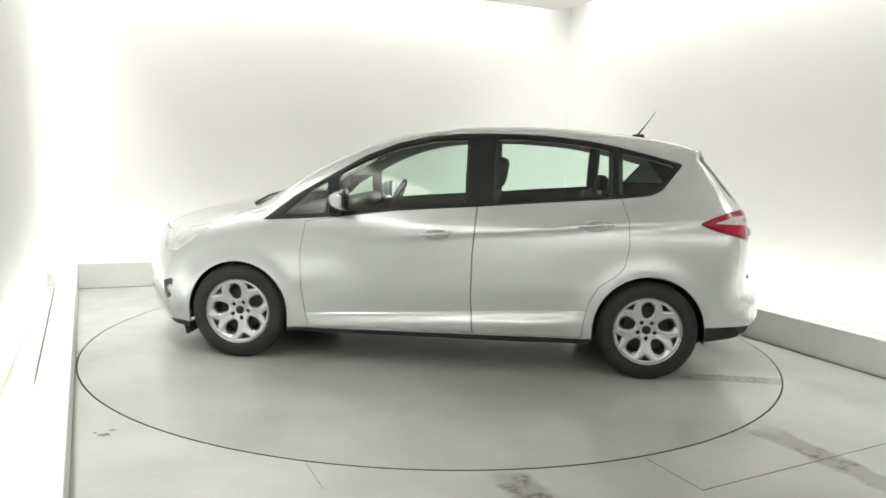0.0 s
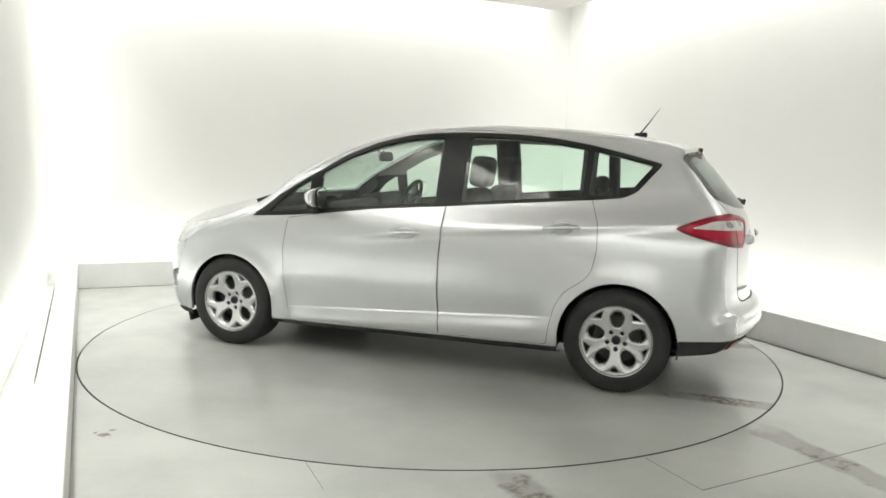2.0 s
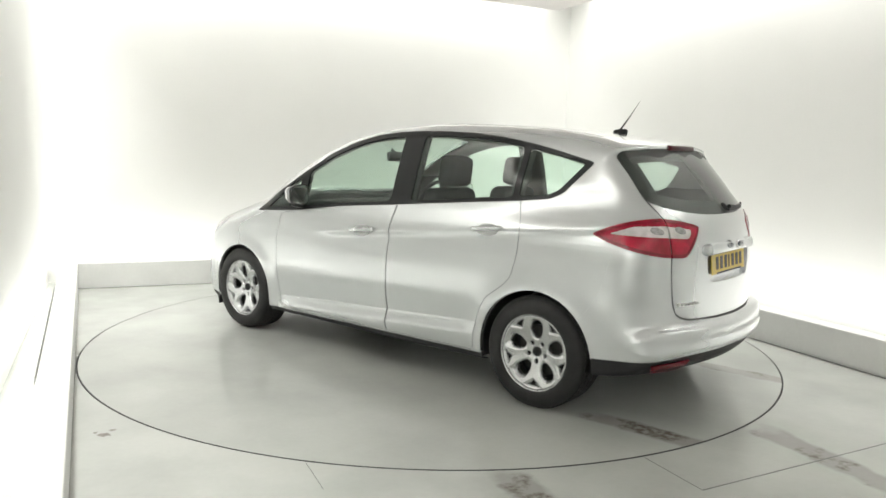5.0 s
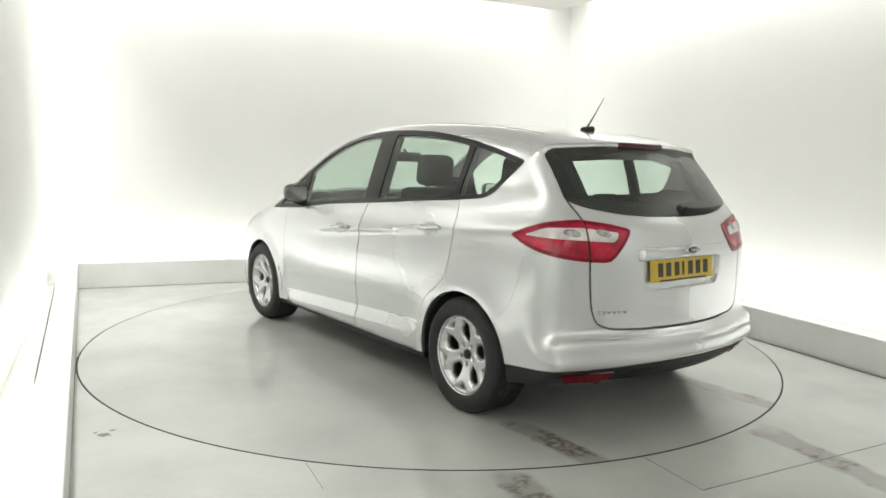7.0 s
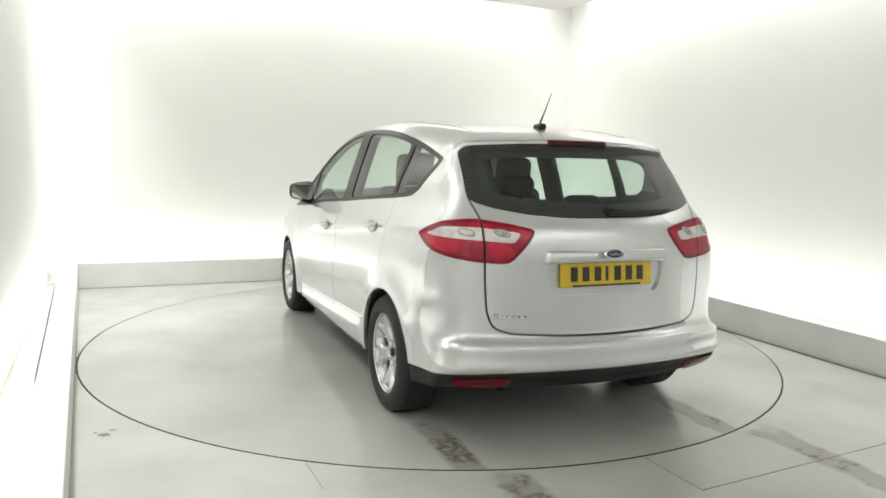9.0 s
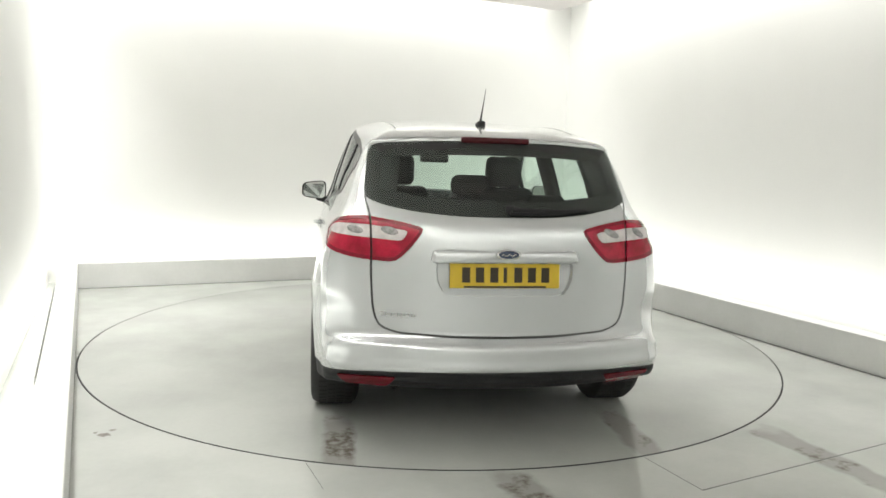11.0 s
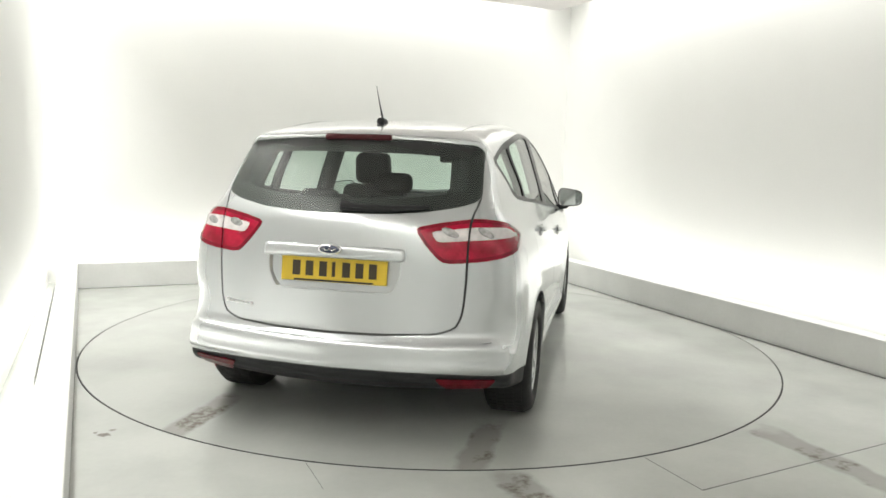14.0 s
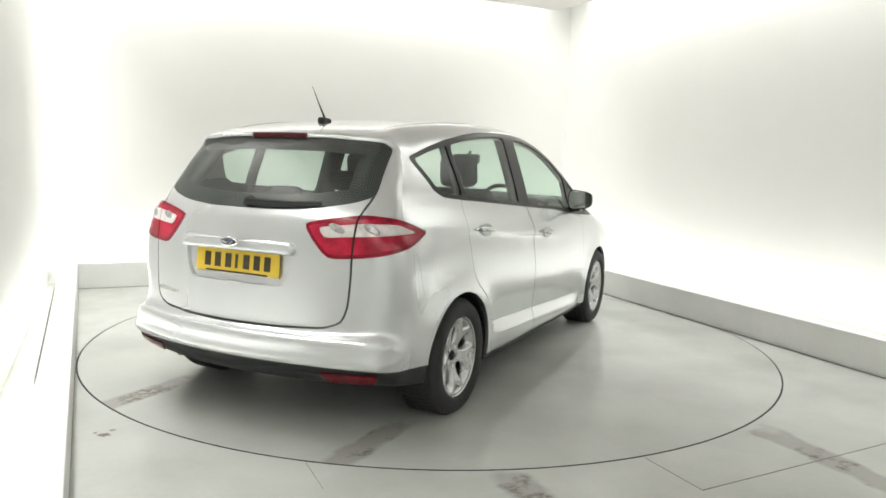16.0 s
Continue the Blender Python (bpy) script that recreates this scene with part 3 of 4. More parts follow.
TAGS = ("body", "dlo", "front_quarter", "front_glass", "rear_glass", "quarter_glass", "front_door", "rear_door", "seal", "sill", "bumper", "gate", "rear_window",
        "bumper_edge", "recess", "front_lip", "apron", "reflector", "tail", "tail_white", "head", "fog", "windscreen", "hood", "arch", "lip", "gate_tail", "gate_white", "tail_core", "gate_core")
T = {n: i for i, n in enumerate(TAGS)}


def cut_skin():
    bm = skin_mesh()
    lay = bm.faces.layers.int.new("panel")
    cut(bm, lay, SIDE, circle(WHEEL_X, WHEEL_R, ARCH_F), T["arch"])
    cut(bm, lay, SIDE, circle(-WHEEL_X, WHEEL_R, ARCH_R), T["arch"])
    for c, r in ((WHEEL_X, ARCH_F), (-WHEEL_X, ARCH_R)):
        cut(bm, lay, SIDE, np.array([(c - r, WHEEL_R), (c + r, WHEEL_R), (c + r * 0.99, 0.05), (c - r * 0.99, 0.05)]), T["arch"])
    cut(bm, lay, SIDE, DLO, T["dlo"])
    for n, p in PANES.items():
        cut(bm, lay, SIDE, p, T[n], (T["dlo"],))
    for n, p in (("front_door", FRONT_DOOR), ("rear_door", REAR_DOOR)):
        cut(bm, lay, SIDE, p, T["seal"])
        cut(bm, lay, SIDE, grown(p, -0.0042), T[n], (T["seal"],))
    cut(bm, lay, SIDE, SILL, T["sill"])
    tail = around(LAMP, TAIL)
    tail = rounded(tail, 0.05)
    cut(bm, lay, LAMP, tail, T["tail"])
    cut(bm, lay, LAMP, grown(tail, -0.024), T["tail_core"], (T["tail"],))
    cut(bm, lay, LAMP, rounded(around(LAMP, TAIL_WHITE), 0.03), T["tail_white"], (T["tail"], T["tail_core"]))
    cut(bm, lay, REAR, GATE, T["seal"])
    inner = grown(GATE, -0.0095)
    cut(bm, lay, REAR, inner, T["gate"], (T["seal"],))
    cut(bm, lay, REAR, REAR_WINDOW, T["rear_window"], (T["gate"], T["seal"]))
    # the lamp's inner piece sits on the tailgate
    cut(bm, lay, REAR, inner, T["gate_tail"], (T["tail"],))
    cut(bm, lay, REAR, inner, T["gate_white"], (T["tail_white"],))
    cut(bm, lay, REAR, inner, T["gate_core"], (T["tail_core"],))
    cut(bm, lay, REAR, GATE, T["seal"], (T["tail"], T["tail_white"], T["tail_core"]))
    cut(bm, lay, SIDE, APRON_SIDE, T["apron"])
    cut(bm, lay, REAR, APRON, T["apron"], (T["body"],))
    cut(bm, lay, REAR, REFLECTOR, T["reflector"], (T["apron"],))
    cut(bm, lay, SIDE, BUMPER, T["bumper_edge"])
    cut(bm, lay, SIDE, grown(BUMPER, -0.002), T["bumper"], (T["bumper_edge"],))
    cut(bm, lay, REAR, RECESS, T["recess"], (T["gate"],))
    cut(bm, lay, NOSE, rounded(around(NOSE, HEAD), 0.03), T["head"])
    cut(bm, lay, NOSE, rounded(around(NOSE, FOG), 0.03), T["fog"])
    cut(bm, lay, TOP, WINDSCREEN, T["windscreen"])
    cut(bm, lay, TOP, HOOD, T["seal"])
    cut(bm, lay, TOP, grown(HOOD, -0.006), T["hood"], (T["seal"],))
    for f in bm.faces:
        c = f.calc_center_median()
        if f[lay] in (T["body"], T["bumper"], T["bumper_edge"], T["seal"]) and c.z < 0.335:
            if c.x < -1.6:
                f[lay] = T["apron"]
            elif c.x > 1.6:
                f[lay] = T["front_lip"] if c.z < 0.228 else f[lay]
            elif abs(c.x) > WHEEL_X - 0.33:
                f[lay] = T["arch"]
            elif c.z < 0.215:
                f[lay] = T["sill"]
        elif f[lay] == T["body"] and c.x < -1.7 and c.z < 0.53:
            f[lay] = T["bumper"]
    bm.verts.index_update()
    v = np.array([w.co for w in bm.verts])
    v[np.abs(v[:, 1]) < 1e-4, 1] = 0
    faces = [[w.index for w in f.verts] for f in bm.faces]
    tags = np.array([f[lay] for f in bm.faces])
    bm.free()
    return v, skin_normal(v), faces, tags


SKIN_V, SKIN_N, SKIN_F, SKIN_T = cut_skin()


def panel(name, tags, material, parent, side="both", lift=0.0, rim=0.012, label="", flip=False, keep=None):
    """One panel of the skin as a mesh part, lifted off it by lift, with a turned-in rim."""
    want = {T[t] for t in tags}
    idx = [i for i in range(len(SKIN_F)) if SKIN_T[i] in want and (keep is None or keep(SKIN_V[SKIN_F[i]].mean(0)))]
    count = {}
    for i in idx:
        f = SKIN_F[i]
        for a, b in zip(f, f[1:] + f[:1]):
            k = (min(a, b), max(a, b))
            count.setdefault(k, []).append((a, b))
    border = [e[0] for k, e in count.items() if len(e) == 1 and not (SKIN_V[k[0], 1] == 0 and SKIN_V[k[1], 1] == 0)]
    verts, normals, faces, flat = [], [], [], []
    for s in ((1, -1) if side == "both" else (1,) if side == "left" else (-1,)):
        m = np.array([1, s, 1])

        def vid(i, off):
            if off == 0 and s == -1 and SKIN_V[i, 1] == 0 and (i, 0, 1) in seen:
                return seen[(i, 0, 1)]
            key = (i, off, s)
            if key not in seen:
                seen[key] = len(verts)
                verts.append((SKIN_V[i] + SKIN_N[i] * (lift - off)) * m)
                normals.append(SKIN_N[i] * m)
            return seen[key]

        if s == 1 or side == "right":
            seen = {}
        for i in idx:
            f = [vid(j, 0) for j in SKIN_F[i]]
            faces.append(f if (s == 1) != flip else f[::-1])
            flat.append(False)
        if rim:
            for a, b in border:
                q = [vid(b, 0), vid(a, 0), vid(a, rim), vid(b, rim)]
                faces.append(q if s == 1 else q[::-1])
                flat.append(True)
    me = bpy.data.meshes.new(name)
    me.from_pydata([tuple(v) for v in verts], [], faces)
    me.polygons.foreach_set("use_smooth", [not f for f in flat])
    me.materials.append(M[material])
    sign = -1 if flip else 1
    loops = []
    for p, f in zip(me.polygons, flat):
        for li in p.loop_indices:
            loops.append(tuple(p.normal) if f else tuple(sign * normals[me.loops[li].vertex_index]))
    me.normals_split_custom_set(loops)
    ob = new(name, me)
    ob.parent = parent
    return tagged(ob, label) if label else ob


def lathe(bm, rings, n=48, axis="y"):
    """A body of revolution about the y axis from (radius, y) rings."""
    loops = []
    for r, y in rings:
        loops.append([bm.verts.new((r * math.cos(2 * math.pi * i / n), y, r * math.sin(2 * math.pi * i / n))) for i in range(n)])
    for a, b in zip(loops, loops[1:]):
        for i in range(n):
            bm.faces.new((a[i], b[i], b[(i + 1) % n], a[(i + 1) % n]))
    return loops


def rod(bm, points, radius, n=8, taper=None):
    """A round rod along the points."""
    loops = []
    for k, p in enumerate(points):
        p = Vector(p)
        a = Vector(points[max(k - 1, 0)])
        b = Vector(points[min(k + 1, len(points) - 1)])
        d = (b - a).normalized()
        u = d.orthogonal().normalized() if k == 0 else (u - d * u.dot(d)).normalized()
        w = d.cross(u)
        r = radius if taper is None else radius + (taper - radius) * k / (len(points) - 1)
        loops.append([bm.verts.new(p + (u * math.cos(2 * math.pi * i / n) + w * math.sin(2 * math.pi * i / n)) * r) for i in range(n)])
    for a, b in zip(loops, loops[1:]):
        for i in range(n):
            bm.faces.new((a[i], b[i], b[(i + 1) % n], a[(i + 1) % n]))
    bm.faces.new(loops[0][::-1])
    bm.faces.new(loops[-1])


def soft_box(bm, size, m, bevel, seg=3, shape=None):
    """A cushion-like box: bevelled, then bent by shape."""
    r = bmesh.ops.create_cube(bm, size=1)
    vs = r["verts"]
    bmesh.ops.transform(bm, matrix=Matrix.Diagonal((*size, 1)), verts=vs)
    es = list({e for v in vs for e in v.link_edges})
    b = bmesh.ops.bevel(bm, geom=es, offset=bevel, segments=seg, affect="EDGES", profile=0.5)
    vs = list({v for f in b["faces"] for v in f.verts} | {v for v in vs if v.is_valid})
    if shape:
        for v in vs:
            v.co = Vector(shape(*v.co))
    bmesh.ops.transform(bm, matrix=m, verts=vs)


# ---------------------------------------------------------------- wheels
def hole_depth(x, z):
    """Below zero where the rim is pierced: five broad windows between the spokes and five slots at their ends."""
    r, a = np.hypot(x, z), np.arctan2(z, x)
    best = np.full_like(r, 9.0)
    for k in range(5):
        c = np.pi / 2 + k * 2 * np.pi / 5
        hx, hz = 0.119 * np.cos(c), 0.119 * np.sin(c)
        u = (x - hx) * np.cos(c) + (z - hz) * np.sin(c)
        v = -(x - hx) * np.sin(c) + (z - hz) * np.cos(c)
        wide = 0.035 + 0.17 * u
        d = np.hypot(u / 0.046, v / np.maximum(wide, 0.012)) - 1
        best = np.minimum(best, d * 0.04)
        c2 = c + np.pi / 5
        u = x * np.cos(c2) + z * np.sin(c2)
        v = np.abs(-x * np.sin(c2) + z * np.cos(c2))
        d = np.maximum((v - 1.25 * (u - 0.154)) * 0.6, u - 0.181)
        best = np.minimum(best, d)
        bx, bz = 0.052 * np.cos(c2), 0.052 * np.sin(c2)
        best = np.minimum(best, np.hypot(x - bx, z - bz) - 0.0125)
    return best


def rim_face():
    nr, na = 34, 200
    rs = np.linspace(0.022, 0.196, nr)
    an = np.linspace(0, 2 * np.pi, na, endpoint=False)
    R, A = np.meshgrid(rs, an, indexing="ij")
    x, z = (R * np.cos(A)).ravel(), (R * np.sin(A)).ravel()
    h = 1e-4
    for _ in range(2):
        d = hole_depth(x, z)
        gx = (hole_depth(x + h, z) - hole_depth(x - h, z)) / (2 * h)
        gz = (hole_depth(x, z + h) - hole_depth(x, z - h)) / (2 * h)
        g = np.maximum(np.hypot(gx, gz), 0.3)
        near = (np.abs(d) < 0.0028) & (R.ravel() > 0.035) & (R.ravel() < 0.185)
        x, z = np.where(near, x - d * gx / g ** 2, x), np.where(near, z - d * gz / g ** 2, z)
    rr = np.hypot(x, z)
    y = -0.020 * np.cos(np.clip(rr / 0.2, 0, 1) * np.pi * 0.9) - 0.012
    aa = np.arctan2(z, x)
    y = y - 0.012 * np.clip(np.cos(5 * (aa - np.pi / 2)), 0, 1) * ease(0.05, 0.11, rr) * ease(0.19, 0.16, rr)
    y = y - 0.009 * (1 - ease(0.0, 0.013, hole_depth(x, z))) * ease(0.065, 0.085, rr) * ease(0.194, 0.184, rr)
    bm = bmesh.new()
    vs = [bm.verts.new(p) for p in zip(x.tolist(), y.tolist(), z.tolist())]
    for i in range(nr - 1):
        for j in range(na):
            q = [i * na + j, (i + 1) * na + j, (i + 1) * na + (j + 1) % na, i * na + (j + 1) % na]
            if hole_depth(x[q].mean(keepdims=True), z[q].mean(keepdims=True))[0] > 0:
                bm.faces.new([vs[k] for k in q])
    bmesh.ops.delete(bm, geom=[v for v in bm.verts if not v.link_faces], context="VERTS")
    edge = [e for e in bm.edges if e.is_boundary]
    ex = bmesh.ops.extrude_edge_only(bm, edges=edge)
    for v in ex["geom"]:
        if isinstance(v, bmesh.types.BMVert):
            v.co.y -= 0.028
    bmesh.ops.recalc_face_normals(bm, faces=bm.faces[:])
    return bm


def build_wheel(parent):
    """A wheel about the y axis, its outer face towards +y."""
    wheel = new("wheel")
    wheel.parent = parent
    bm = bmesh.new()
    R = WHEEL_R
    lathe(bm, [(0.212, 0.012), (0.217, 0.022), (0.229, 0.030), (0.262, 0.030), (0.288, 0.022), (0.301, 0.006), (R - 0.002, -0.012), (R, -0.05), (R, -0.15), (R - 0.002, -0.188), (0.296, -0.206), (0.26, -0.222), (0.21, -0.21)], 72)
    part("tyre", bm, "rubber", wheel, "worn black road tyre", smooth=True)
    # tread blocks
    bm = bmesh.new()
    for i in range(60):
        a = 2 * math.pi * i / 60
        for y0, y1, sh in ((-0.052, -0.014, 0.0), (-0.096, -0.058, 0.03), (-0.142, -0.104, 0.05), (-0.186, -0.148, 0.02)):
            box(bm, -0.0125, 0.0125, y0, y1, R - 0.004, R + 0.0035, m=Matrix.Rotation(a + sh, 4, "Y"))
    part("tread", bm, "rubber", wheel)
    bm = rim_face()
    bmesh.ops.transform(bm, matrix=Matrix.Diagonal((1.045, 1, 1.045, 1)), verts=bm.verts[:])
    part("spokes", bm, "alloy", wheel, "silver five-spoke alloy with wide windows", smooth=True)
    bm = bmesh.new()
    lathe(bm, [(0.204, -0.004), (0.208, 0.008), (0.215, 0.016), (0.219, 0.012), (0.217, 0.0), (0.206, -0.02)], 72)
    part("rim", bm, "alloy", wheel, smooth=True)
    # barrel coloured darker than the rim, painting in the shade behind the slots
    bm = bmesh.new()
    lathe(bm, [(0.206, -0.02), (0.198, -0.032), (0.196, -0.06), (0.190, -0.19)], 72)
    part("rim_barrel", bm, "dark_metal", wheel, "inner barrel coloured dark as shade", smooth=True)
    bm = bmesh.new()
    lathe(bm, [(0.0005, -0.018), (0.018, -0.019), (0.026, -0.024), (0.027, -0.04)], 32)
    part("hub_cap", bm, "trim", wheel, "dark oval-marked hub cap", smooth=True)
    bm = bmesh.new()
    lathe(bm, [(0.0005, -0.075), (0.14, -0.075), (0.142, -0.078), (0.142, -0.095), (0.0005, -0.095)], 48)
    part("brake_disc", bm, "dark_metal", wheel, "dull grey brake disc")
    bm = bmesh.new()
    lathe(bm, [(0.0005, -0.12), (0.188, -0.12)], 32)
    part("backing_plate", bm, "plastic", wheel)
    return wheel


# ---------------------------------------------------------------- interior
def build_seat(name, parent, x, y, width, back_z, head=True, lean=14, label="charcoal cloth car seat", head_z=1.20):
    seat = new(name)
    seat.parent = parent
    tagged(seat, label)
    bm = bmesh.new()
    soft_box(bm, (0.50, width, 0.16), pose(x + 0.26, y, 0.52, 0, -6), 0.05)
    part("cushion", bm, "seat", seat, smooth=True)
    h = back_z - 0.55
    bm = bmesh.new()
    soft_box(bm, (0.13, width, h), pose(x - 0.02, y, 0.55 + h / 2, 0, -lean), 0.055, shape=lambda a, b, c: (a, b * (1 - 0.16 * max(0, c / h + 0.1)), c))
    part("backrest", bm, "seat", seat, smooth=True)
    if head:
        bm = bmesh.new()
        hx = x - 0.02 - math.tan(radians(lean)) * (h / 2 + 0.12)
        soft_box(bm, (0.135 if head_z > 1.21 else 0.09, 0.245 if y else 0.23, 0.205 if head_z > 1.21 else 0.12), pose(hx, y, head_z, 0, -lean * 0.6), 0.045, shape=lambda a, b, c: (a + 0.15 * b * b, b * (1 - 0.3 * max(0, c)), c))
        part("headrest", bm, "seat", seat, smooth=True)
        for s in (-0.06, 0.06):
            bm = bmesh.new()
            rod(bm, [(hx + 0.02, y + s, back_z - 0.06), (hx, y + s, head_z)], 0.006)
            part("headrest_post", bm, "chrome", seat)
    return seat


def build_pillar(parent, x0, x1, deep, s):
    """The padded inner trim of a side pillar, from the belt to the roof."""
    bm = bmesh.new()
    rows = []
    for z in np.linspace(0.95, 1.50, 9):
        row = []
        for x, d in ((x0, 0.016), (x0 - 0.012, deep * 0.8), (x0 - 0.04, deep), (x1 + 0.04, deep), (x1 + 0.012, deep * 0.8), (x1, 0.016)):
            y = float(skin_along(np.array([[x, 0.0, z]]), np.array([[0, 1.0, 0]]))[0]) - d
            row.append(bm.verts.new((x, s * y, z)))
        rows.append(row)
    for a, b in zip(rows, rows[1:]):
        for i in range(6):
            j = (i + 1) % 6
            bm.faces.new((a[i], a[j], b[j], b[i]))
    bm.faces.new(rows[0])
    bm.faces.new(rows[-1][::-1])
    bmesh.ops.recalc_face_normals(bm, faces=bm.faces[:])
    part("pillar_trim", bm, "interior", parent, "charcoal inner pillar trim", smooth=True)


def build_rear_pillar(parent, s):
    """The broad inner trim beside the rear window."""
    bm = bmesh.new()
    rows = []
    for z in np.linspace(1.10, 1.42, 7):
        edge = float(np.interp(z, [1.10, 1.165, 1.388, 1.42], [0.63, 0.645, 0.615, 0.59]))
        row = []
        for y, deep in ((edge - 0.01, 0.03), (edge - 0.10, 0.028), (edge - 0.15, 0.045), (edge - 0.15, 0.09), (edge - 0.05, 0.17), (edge - 0.01, 0.15)):
            x = -1.3 - float(skin_along(np.array([[-1.3, y, z]]), np.array([[-1.0, 0, 0]]))[0])
            row.append(bm.verts.new((x + deep, s * y, z)))
        rows.append(row)
    for a, b in zip(rows, rows[1:]):
        for i in range(6):
            j = (i + 1) % 6
            bm.faces.new((a[i], a[j], b[j], b[i]))
    bm.faces.new(rows[0])
    bm.faces.new(rows[-1][::-1])
    bmesh.ops.recalc_face_normals(bm, faces=bm.faces[:])
    part("rear_pillar_trim", bm, "interior", parent, "charcoal trim beside the rear window", smooth=True)


# ---------------------------------------------------------------- the car put together
def build_handle(parent, x, z, s):
    """A pull handle over a proud disc whose greyer colour paints the cup's shade."""
    y = s * float(side_width(np.array([x]), np.array([z]))[0])
    tilt = pose(x, y, z, 0, 5)
    bm = bmesh.new()
    rod(bm, [tilt @ Vector((a, s * b, 0.004)) for a, b in ((-0.108, 0.004), (-0.088, 0.017), (-0.04, 0.026), (0.04, 0.026), (0.088, 0.017), (0.108, 0.004))], 0.013, 10)
    part("handle", bm, "paint", parent, "silver painted pull handle", smooth=True)
    bm = bmesh.new()
    lathe(bm, [(0.0005, 0.0065), (0.85, 0.0065), (0.97, 0.005), (1.0, 0.0)], 32)
    bmesh.ops.transform(bm, matrix=tilt @ Matrix.Diagonal((0.078, s, 0.036, 1)), verts=bm.verts[:])
    part("handle_cup_shade", bm, "dish", parent)


def bulb_on(parent, y, s):
    """A round silvered bulb bowl showing in the lamp's clear band."""
    k = skin_along(np.array([[-1.3, y, 1.017]]), np.array([[-1.0, 0, 0]]))
    p = np.array([[-1.3 - float(k[0]), y, 1.017]])
    n = skin_normal(p)[0]
    c = p[0] + n * 0.0035
    bm = bmesh.new()
    lathe(bm, [(0.0005, 0.0015), (0.010, 0.0020), (0.0165, 0.0014), (0.0175, 0.0)], 20)
    bmesh.ops.transform(bm, matrix=Matrix.Diagonal((2.5, 1, 1.05, 1)), verts=bm.verts[:])
    turn = Vector((0, 1, 0)).rotation_difference(Vector((n[0], s * n[1], n[2]))).to_matrix().to_4x4()
    bmesh.ops.transform(bm, matrix=Matrix.Translation((c[0], s * c[1], c[2])) @ turn, verts=bm.verts[:])
    part("bulb", bm, "bulb", parent, smooth=True)


def build_mirror(parent, s):
    """A door mirror: painted cap, black foot, glass to the rear."""
    mirror = new("door_mirror")
    mirror.parent = parent
    tagged(mirror, "silver-capped door mirror on a black foot")
    def egg(depth, half_w, half_h, x0, taper):
        """A rounded half shell about the mirror's middle, open to the rear."""
        bm = bmesh.new()
        n, m = 28, 8
        rows = []
        for i in range(m + 1):
            t = i / m
            k = math.cos(t * math.pi / 2) ** 0.55 if i < m else 0.02
            row = []
            for j in range(n):
                a = 2 * math.pi * j / n
                ca, sa = math.cos(a), math.sin(a)
                py = half_w * k * math.copysign(abs(ca) ** 0.5, ca)
                pz = half_h * k * math.copysign(abs(sa) ** 0.5, sa) * (1 - taper * py / half_w)
                row.append(bm.verts.new((x0 + depth * t - 0.22 * max(0, py), s * (0.932 + py), 1.068 + pz)))
            rows.append(row)
        for p, q in zip(rows, rows[1:]):
            for j in range(n):
                bm.faces.new((p[j], p[(j + 1) % n], q[(j + 1) % n], q[j]) if s > 0 else (q[j], q[(j + 1) % n], p[(j + 1) % n], p[j]))
        bm.faces.new(rows[-1])
        bm.faces.new(rows[0][::-1])
        bmesh.ops.recalc_face_normals(bm, faces=bm.faces[:])
        return bm
    part("cap", egg(0.088, 0.090, 0.063, 0.628, 0.16), "paint", mirror, smooth=True)
    part("bezel", egg(0.035, 0.094, 0.068, 0.602, 0.16), "trim", mirror, smooth=True)
    part("mirror_glass", egg(0.006, 0.086, 0.061, 0.5975, 0.16), "mirror", mirror)
    bm = bmesh.new()
    soft_box(bm, (0.07, 0.10, 0.05), pose(0.68, s * 0.868, 0.995, s * 14), 0.015, 3)
    part("foot", bm, "trim", mirror, smooth=True)


